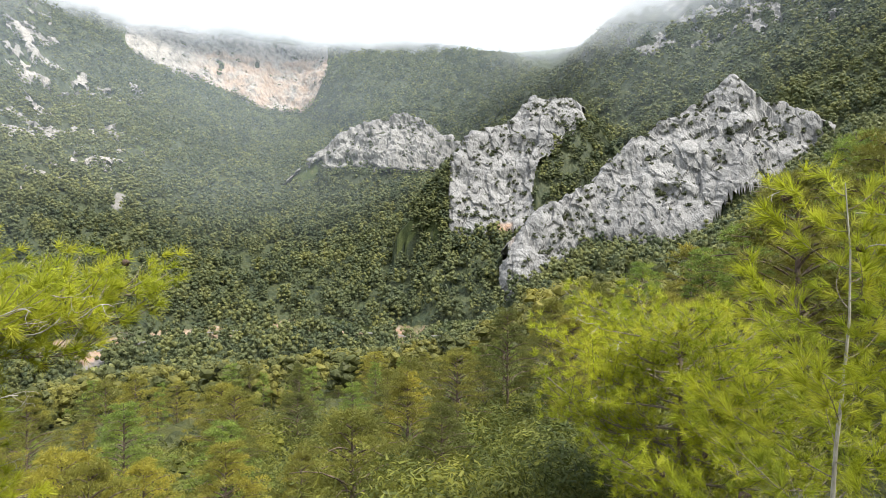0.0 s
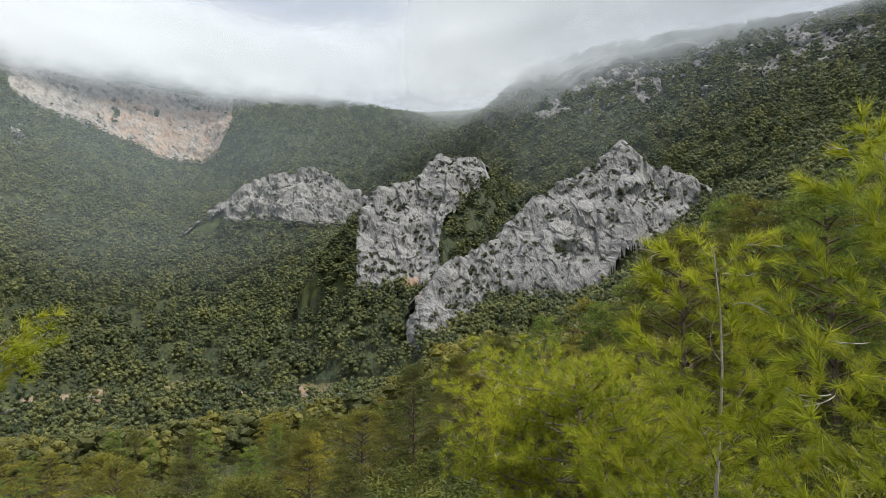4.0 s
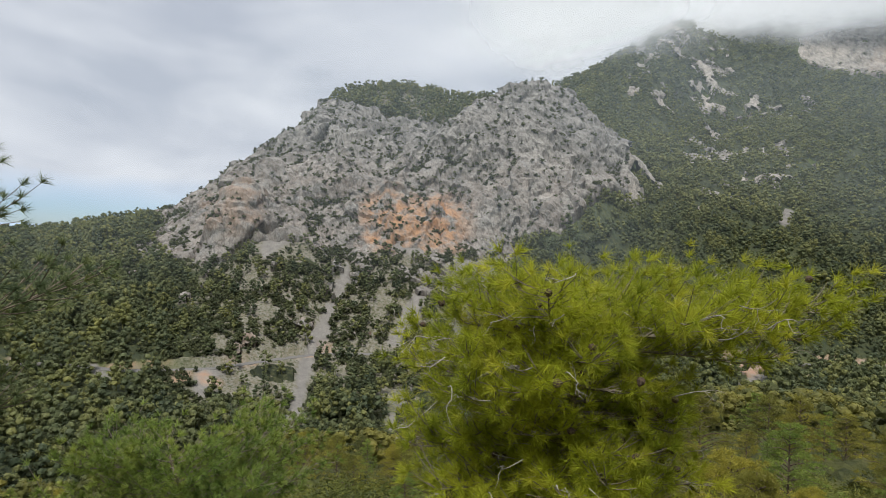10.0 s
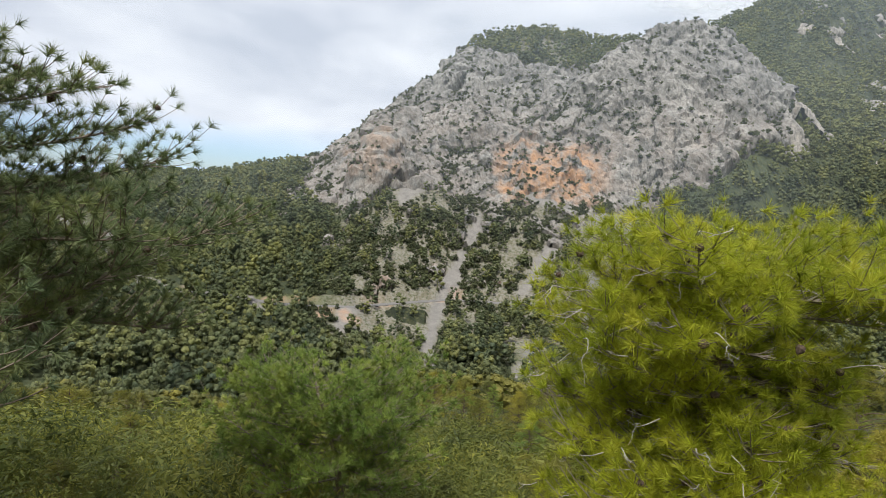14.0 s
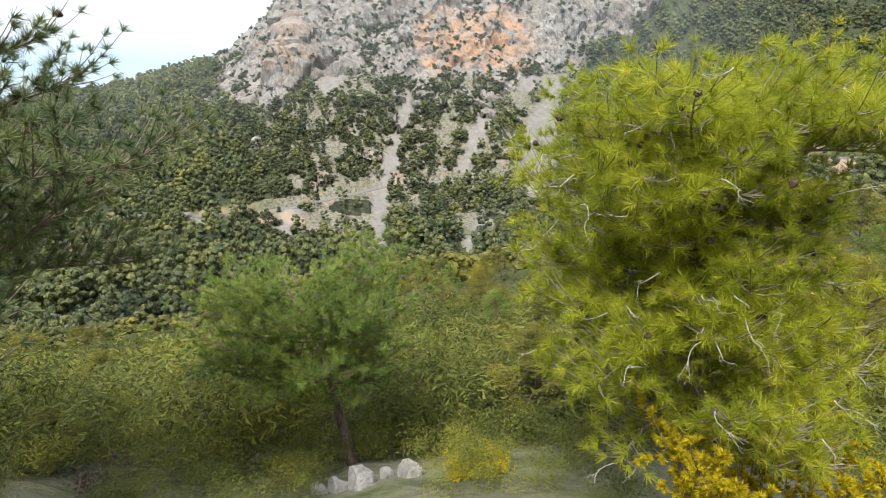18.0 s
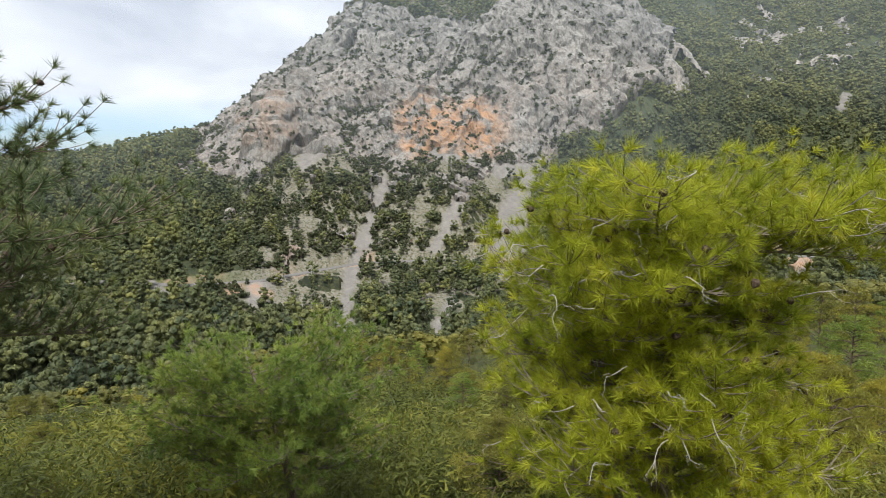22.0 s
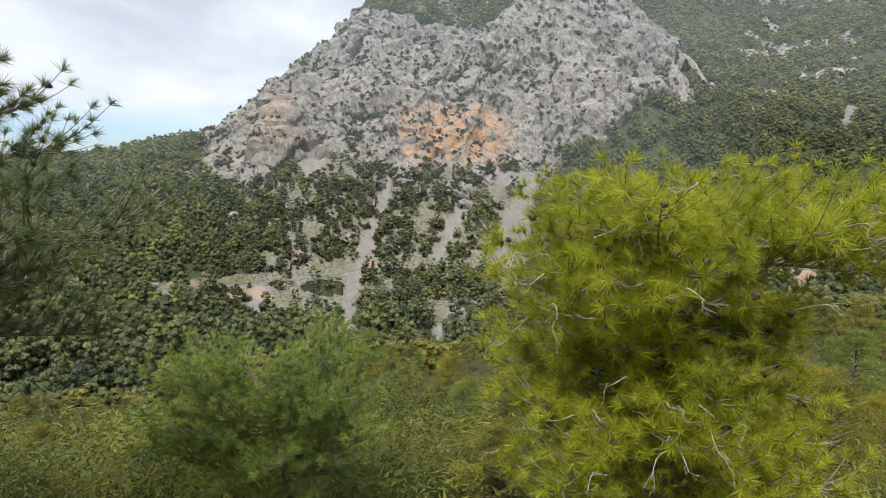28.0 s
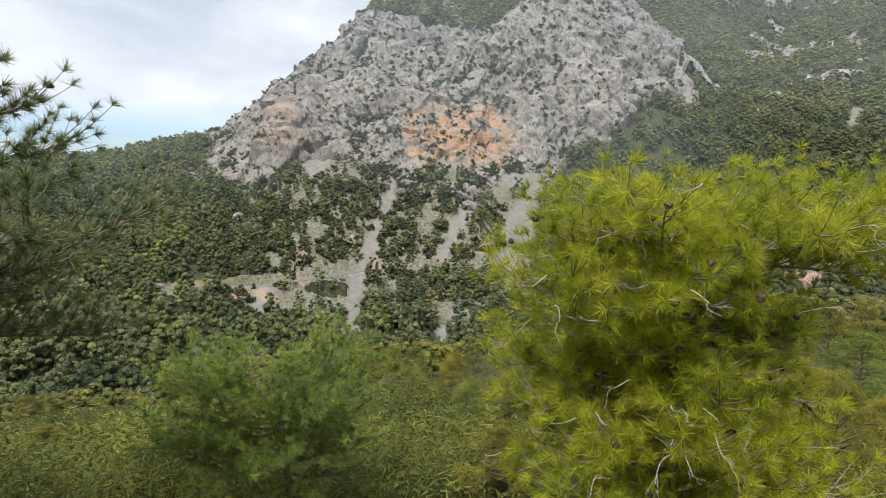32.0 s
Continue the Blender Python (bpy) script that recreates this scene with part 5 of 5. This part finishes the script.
def crown_only(name, label, base, height, profile, limbs, twigs, per, length, width, material, clump, trunk=0.14, lean=(0, 0), bark=BARK, group=""):
    """A pine a little way off: trunk, limbs in one mesh, and a crown of coarse needle clumps."""
    root = new(name)
    root.location = base
    tagged(root, label, "tree", group=group)
    q = np.linspace(0, 1, 7)
    path = np.stack([lean[0] * q ** 1.5, lean[1] * q ** 1.5, q * height - 0.3], -1)
    v, f = tube_arrays(path, trunk * (1.05 - 0.9 * q), 7)
    mesh_object("trunk", v, f, bark, root, smooth_faces=True)
    prof = np.array(profile, float)
    tubes, mids, sizes = [], [], []
    for k, h in enumerate(np.interp((np.arange(limbs) + rng.random(limbs)) / limbs, [0, 1], [prof[0, 0], 0.97])):
        reach = np.interp(h, prof[:, 0], prof[:, 1]) * rng.uniform(0.6, 1.15)
        start = np.array([np.interp(h, q, path[:, i]) for i in range(3)])
        phi, lift = k * 2.399 + rng.normal(0, 0.4), rng.uniform(0.15, 0.4)
        out, across = np.array([math.cos(phi), math.sin(phi), lift]), np.array([-math.sin(phi), math.cos(phi), 0])
        s = np.linspace(0, 1, 5)[:, None]
        tubes.append(tube_arrays(start + out * reach * s + np.array([0, 0, 0.12 * reach]) * np.sin(s * 3), np.interp(s[:, 0], [0, 1], [trunk * 0.3, trunk * 0.07]), 4))
        for _ in range(twigs):
            u = rng.uniform(0.45, 1.0)
            mids.append(start + out * reach * u + across * rng.normal(0, 0.24 * reach) + np.array([0, 0, rng.uniform(0.0, 0.2)]))
            sizes.append(rng.uniform(0.75, 1.25))
    v, f = joined(tubes)
    mesh_object("limb_frame", v, f, bark, root)
    mids, sizes = np.array(mids), np.array(sizes) * clump
    cu = rng.normal(0, 1, (len(mids) * 9, 3))
    cu[:, 2] = np.abs(cu[:, 2]) - 0.2
    cu /= np.linalg.norm(cu, axis=1, keepdims=True)
    core = leaf_scraps(np.repeat(mids, 9, axis=0) + cu * np.repeat(sizes, 9)[:, None] * np.array([0.6, 0.6, 0.32]), cu, np.repeat(sizes, 9) * 0.2, 0.45)
    u = rng.normal(0, 1, (len(mids) * per, 3))
    u[:, 2] = np.abs(u[:, 2]) * 0.8 - 0.1
    u /= np.linalg.norm(u, axis=1, keepdims=True)
    at = np.repeat(mids, per, axis=0) + u * np.repeat(sizes, per)[:, None] * rng.uniform(0.45, 0.95, (len(u), 1)) * np.array([1, 1, 0.5])
    nv = np.concatenate([core, needle_tufts(at, u, 5, length, width, (0.1, 1.0))])
    mesh_object("crown", nv, tri_faces(nv), material, root)
    return root


def stand(az, r):
    x, y = (float(q) for q in polar(az, r))
    return x, y, float(ground_at(x, y)[0])


def spot(x, y):
    return x, y, float(ground_at(x, y)[0])


def pine_dead_branch():
    """The long bleached branch that forks at the near side of the bright pine."""
    a, b = np.array([-3.55, 2.85, -0.82]), np.array([-4.45, 2.95, -1.22])
    q = np.linspace(0, 1, 8)[:, None]
    pts = a + (b - a) * q + np.array([0, 0, 0.05]) * np.sin(q * 3.1)
    pts[1:-1] += rng.normal(0, 0.018, (6, 3))
    pieces = [tube_arrays(pts, np.linspace(0.016, 0.011, 8), 6)]
    for end, bend in (((-5.02, 3.02, -1.52), 0.05), ((-4.92, 3.1, -1.62), -0.03), ((-4.75, 2.9, -1.5), 0.02), ((-4.98, 2.95, -1.36), 0.04)):
        e = np.array(end)
        w = np.linspace(0, 1, 6)[:, None]
        st = b if bend > 0.03 else a + (b - a) * 0.8
        pieces.append(tube_arrays(st + (e - st) * w + np.array([0, 0, bend]) * np.sin(w * 3.1), np.linspace(0.011, 0.004, 6), 5))
        mid = st + (e - st) * 0.6
        pieces.append(bare_twigs(mid, 2.9, 0.14, -0.5, 0.004))
    v, f = joined(pieces)
    return v, f


# the large bright pine beside the viewpoint
bx, by, bz = spot(-4.05, 3.95)
pine("pine_tree", "bright yellow-green pine with pale dead twigs and cones", (bx, by, bz), -0.22 - bz, [(0.26, 1.3), (0.5, 1.35), (0.74, 1.05), (0.88, 1.3), (0.95, 1.45), (1.0, 1.2)],
     90, 38, 50, 0.122, 0.005, NEEDLES, trunk=0.11, favour=(0.68, (0.4, 0.6, 0.82, 0.9, 1.0), (0.0, -0.22, -0.25, 0.3, 0.24)), cones=150, dead=210, rise=(0.0, 0.12), spread=(0.15, 1.45), step=0.125, sprays=1, spray=0.12, twig_out=0.08)
v, f = pine_dead_branch()
root = [o for o in scene.objects if o.name == "pine_tree"][0]
mesh_object("dead_branch", v - np.array(root.location), f, PALE_BARK, root, "bleached forked dead branch", smooth_faces=True)
# the pine with many cones that reaches in from the side, its shade put into dark needles
lx, ly, lz = stand(110, 6.9)
pine("pine_tree", "green pine bough coloured dark as if backlit, hung with many dark cones", (lx, ly, lz), 1.25 - lz, [(0.3, 1.3), (0.5, 1.75), (0.65, 1.85), (0.78, 1.6), (0.88, 1.0), (0.95, 0.7), (1.0, 0.4)],
     42, 44, 50, 0.12, 0.0062, DARK_NEEDLES, trunk=0.12, favour=(math.pi / 2 + 0.15, (0.0, 1.0), (0.2, 0.2)), cones=120, dead=10, rise=(0.0, 0.25), twig=TWIG_BARK, spread=(0.15, 1.4))
# young pines beside the path
for az, r, top, reach, n in ((-32.7, 4.5, 0.55, 0.85, 28), (-45.2, 3.95, 0.95, 0.8, 26), (-51.5, 6.2, 1.9, 1.05, 26)):
    x, y, z = stand(az, r)
    pine("young_pine", "slender young pine with long fresh green needles", (x, y, z), top - z, [(0.05, reach), (0.3, reach), (0.6, reach * 0.75), (0.85, reach * 0.45), (1.0, 0.16)],
         n, 18, 44, 0.13, 0.0042, NEEDLES, bark=PALE_BARK, trunk=0.021, cones=3, dead=8, rise=(0.6, 0.9), group="young pines beside the viewpoint", spread=(0.15, 0.85))
# the yellow-green pine below
x, y, z = stand(-21, 9.2)
pine("pine_tree", "yellow-green pine with a broad flat crown and dead twigs", (x, y, z), -0.95 - z, [(0.25, 1.2), (0.55, 1.9), (0.8, 1.8), (1.0, 1.2)],
     54, 34, 34, 0.125, 0.0075, NEEDLES, trunk=0.1, cones=14, dead=60, rise=(0.0, 0.35))
# the deep green pine on the slope
x, y, z = stand(76.8, 9.6)
pine("pine_tree", "deep green round-topped pine with a bare dark trunk", (x, y, z), -2.95 - z, [(0.45, 1.0), (0.6, 1.7), (0.8, 1.75), (0.95, 1.2), (1.0, 0.7)],
     46, 34, 34, 0.125, 0.0085, DEEP_NEEDLES, trunk=0.1, lean=(-0.35, -0.6), cones=8, dead=10, rise=(0.1, 0.5))

# pines a little way off, some told apart by place: azimuth, distance, top, reach
VARIANTS, COARSE = [], []
for hh, reach, mat, low in ((7.0, 2.3, MID_NEEDLES, 0.25), (8.5, 2.6, MID_NEEDLES, 0.35), (6.0, 2.4, MID_NEEDLES, 0.15), (9.0, 2.4, DEEP_NEEDLES, 0.3)):
    for store, limbs, twigs, per, ln, wd, clump in ((VARIANTS, 50, 5, 26, 0.15, 0.016, 0.40), (COARSE, 36, 5, 11, 0.2, 0.034, 0.46)):
        v = crown_only("pine_tree", "olive-green pine on the slope below the viewpoint", (0, 0, -400), hh, [(low, reach * 0.8), (low + 0.2, reach), (0.75, reach * 0.7), (1.0, 0.3)], limbs, twigs, per, ln, wd, mat, clump, trunk=0.13, group="pines on the near slope")
        store.append((v, hh))


def plant(az, r, top_el=None, height=None, kind=0, wide=1.0):
    x, y, z = stand(az, r)
    v, hh = (VARIANTS if r < 34 else COARSE)[kind]
    h = height if height else math.tan(radians(top_el)) * r - z
    if h < 0.9:
        return
    s = h / hh
    m = pose(x, y, z - 0.1, 0, 0, rng.uniform(0, 360)) @ Matrix.Diagonal((s * wide, s * wide, s, 1))
    ob = copy_thing(v, Matrix.Identity(4))
    ob.matrix_basis = m


for az, r, el, kind, wide in ((-36, 19, 9.5, 1, 1.0), (-6, 25.5, -5.0, 1, 0.9), (19, 20.5, -14.8, 2, 0.75), (30, 12, -15.5, 2, 0.7), (13, 15, -17, 2, 0.7), (26, 16, -16.5, 2, 0.8), (-14, 22, -2.2, 0, 1.0), (-26, 24, 3.0, 3, 1.0), (-30, 16, 7.5, 0, 1.0), (-41, 15, 10.5, 3, 1.1),
                              (-47, 20, 14.5, 3, 1.2), (-53, 14, 17.5, 1, 1.0), (-18, 30, -0.6, 3, 1.0), (-22, 36, 1.0, 1, 1.0), (-10, 30, -4.0, 0, 1.0), (3, 28, -9.5, 0, 1.0), (68, 11.5, -25, 2, 0.7), (97, 12, -22, 2, 1.0), (90, 14, -21.5, 2, 1.2), (60, 15, -22, 2, 1.0), (104, 16, -16, 0, 1.0)):
    plant(az, r, el, kind=kind, wide=wide)

taken = []
for k in range(900):
    az, r = rng.uniform(-60, 108), rng.uniform(9.0 ** 1.6, 92 ** 1.6) ** (1 / 1.6)
    x, y = polar(az, r)
    if any((x - a) ** 2 + (y - b) ** 2 < (2.5 if r < 20 else 3.9) ** 2 for a, b in taken) or len(taken) >= 265:
        continue
    if az < -12 and r < 14:
        continue
    limit = float(np.interp(az, CANOPY[:, 0], CANOPY[:, 1])) - rng.uniform(0, 4) - max(0.0, (20 - r) * 0.45)
    z = float(ground_at(x, y)[0])
    h = min(math.tan(radians(limit)) * r - z, rng.uniform(5.5, 9.5))
    if h < (1.0 if r < 20 else 2.5):
        continue
    taken.append((x, y))
    plant(az, r, height=h, kind=int(rng.integers(0, 4)), wide=min(1.25, rng.uniform(0.75, 1.0) * max(1.0, 4.0 / h)))
for v, _ in VARIANTS + COARSE:
    for o in (*v.children_recursive, v):
        bpy.data.objects.remove(o)


# ---------------------------------------------------------------- undergrowth and stones
def undergrowth():
    protos = []
    for _ in range(5):
        u = rng.normal(0, 1, (150, 3))
        u[:, 2] = np.abs(u[:, 2])
        u /= np.linalg.norm(u, axis=1, keepdims=True)
        c = np.stack([rng.normal(0, 0.26, 12), rng.normal(0, 0.26, 12), rng.uniform(0.15, 0.6, 12)], -1)
        k = rng.integers(0, 12, 150)
        protos.append(np.concatenate([plates(c, rng.uniform(0.06, 0.1, 12)), spikes(c[k] + u * 0.12, u, 1, 0.1, 0.012, 0.6, 0.3)]))
    az, r = scatter(1300, -60, 110, 22, 80, 1.6)
    s = clearance(az, r, rng.uniform(0.8, 2.4, len(az)))
    ok = s > 0.5
    planted("undergrowth", "olive-green scrub and saplings under the pines", "shrubs", protos, az[ok], r[ok], s[ok], OLIVE_UNDER, girth=s[ok] * 1.5)


undergrowth()


def low_growth():
    """Young pines and evergreen bushes that close over the slope at the viewpoint's foot."""
    az, r = scatter(1750, -62, 112, 5.0, 40, 1.0)
    s = np.minimum(rng.uniform(0.9, 2.6, len(az)), clearance(az, r, np.full(len(az), 3.0)))
    s = np.where(r < 10, np.minimum(s, np.interp(r, [5, 8, 10], [0.45, 0.7, 1.0])), s)
    ok = (s > 0.3) & ~((az > 71.5) & (az < 82) & (r < 9.6)) & ~((az < -12) & (r < 11)) & ~((az < 47) & (r < 7.5)) & ~((az > 96) & (r < 7))
    for near, protos in ((ok & (r < 16), FINE_THICKET), (ok & (r >= 16), THICKET)):
        planted("undergrowth", "bright-green young pines and bushes closing over the slope", "shrubs", protos, az[near], r[near], s[near], THICKET_LEAF, girth=s[near] * rng.uniform(1.0, 1.4, near.sum()))


low_growth()


def stone_mesh(seed, size):
    bm = bmesh.new()
    bmesh.ops.create_icosphere(bm, subdivisions=3, radius=1.0)
    for v in bm.verts:
        p = v.co.copy()
        n = noise.noise(p * 1.3 + Vector((seed, 0, 0))) * 0.35 + noise.noise(p * 3.1 + Vector((0, seed, 0))) * 0.14
        v.co = p * (1 + n)
        for ax in ((1, 0.3, 0.5), (-0.6, 0.8, 0.4), (0.1, -0.9, 0.6), (0.3, 0.2, 1)):
            a = Vector(ax).normalized()
            over = v.co.dot(a) - 0.72
            if over > 0:
                v.co -= a * over * 0.85
        v.co = Vector((v.co.x * size[0], v.co.y * size[1], v.co.z * size[2]))
    me = bpy.data.meshes.new("boulder")
    bm.to_mesh(me)
    bm.free()
    me.materials.append(LOOSE_STONE)
    return me


for az, r, w, h in ((77.3, 7.6, 0.32, 0.3), (79.6, 7.7, 0.22, 0.2), (72.4, 7.6, 0.26, 0.22), (74.6, 7.7, 0.16, 0.14), (81.6, 7.6, 0.18, 0.16), (95.5, 8.6, 0.14, 0.16)):
    x, y, z = stand(az, r)
    ob = new("boulder", stone_mesh(az, (w * 0.8, w * 0.65, h)))
    ob.location = (x, y, z + h * 0.05)
    tagged(ob, "weathered pale grey limestone boulder on the slope edge", "boulder", group="boulders below the viewpoint")


def leafy_bush(label, at, radius, height, material, n, twigs=9):
    root = new("bush")
    root.location = at
    tagged(root, label, "bush")
    tubes, ps, ds = [], [], []
    for k in range(16):
        phi = k * 2.4
        t, tp, td = limb(np.zeros(3), phi, radius * rng.uniform(0.5, 1.0), height * rng.uniform(0.6, 1.0), 0.012, twigs)
        tubes.append(t)
        ps.append(tp)
        ds.append(td)
    v, f = joined(tubes)
    mesh_object("stem_frame", v, f, TWIG_BARK, root)
    nv = needle_tufts(np.concatenate(ps), np.concatenate(ds), n, 0.055, 0.016, (0.3, 1.5))
    mesh_object("leaves", nv, tri_faces(nv), material, root)


x, y, z = spot(-3.0, 3.5)
leafy_bush("bright yellow autumn bush on the slope edge", (x, y, z), 0.95, -2.7 - z, YELLOW_LEAF, 44, 18)
leafy_bush("small yellow-green bush beside the boulders", stand(66.5, 7.3), 0.2, 0.12, YELLOW_LEAF, 10)
leafy_bush("small yellow-green bush beside the boulders", stand(64.5, 7.3), 0.2, 0.14, YELLOW_LEAF, 10)
leafy_bush("russet dry bush beside the boulders", stand(98.5, 8.3), 0.35, 0.4, TWIG_BARK, 8)
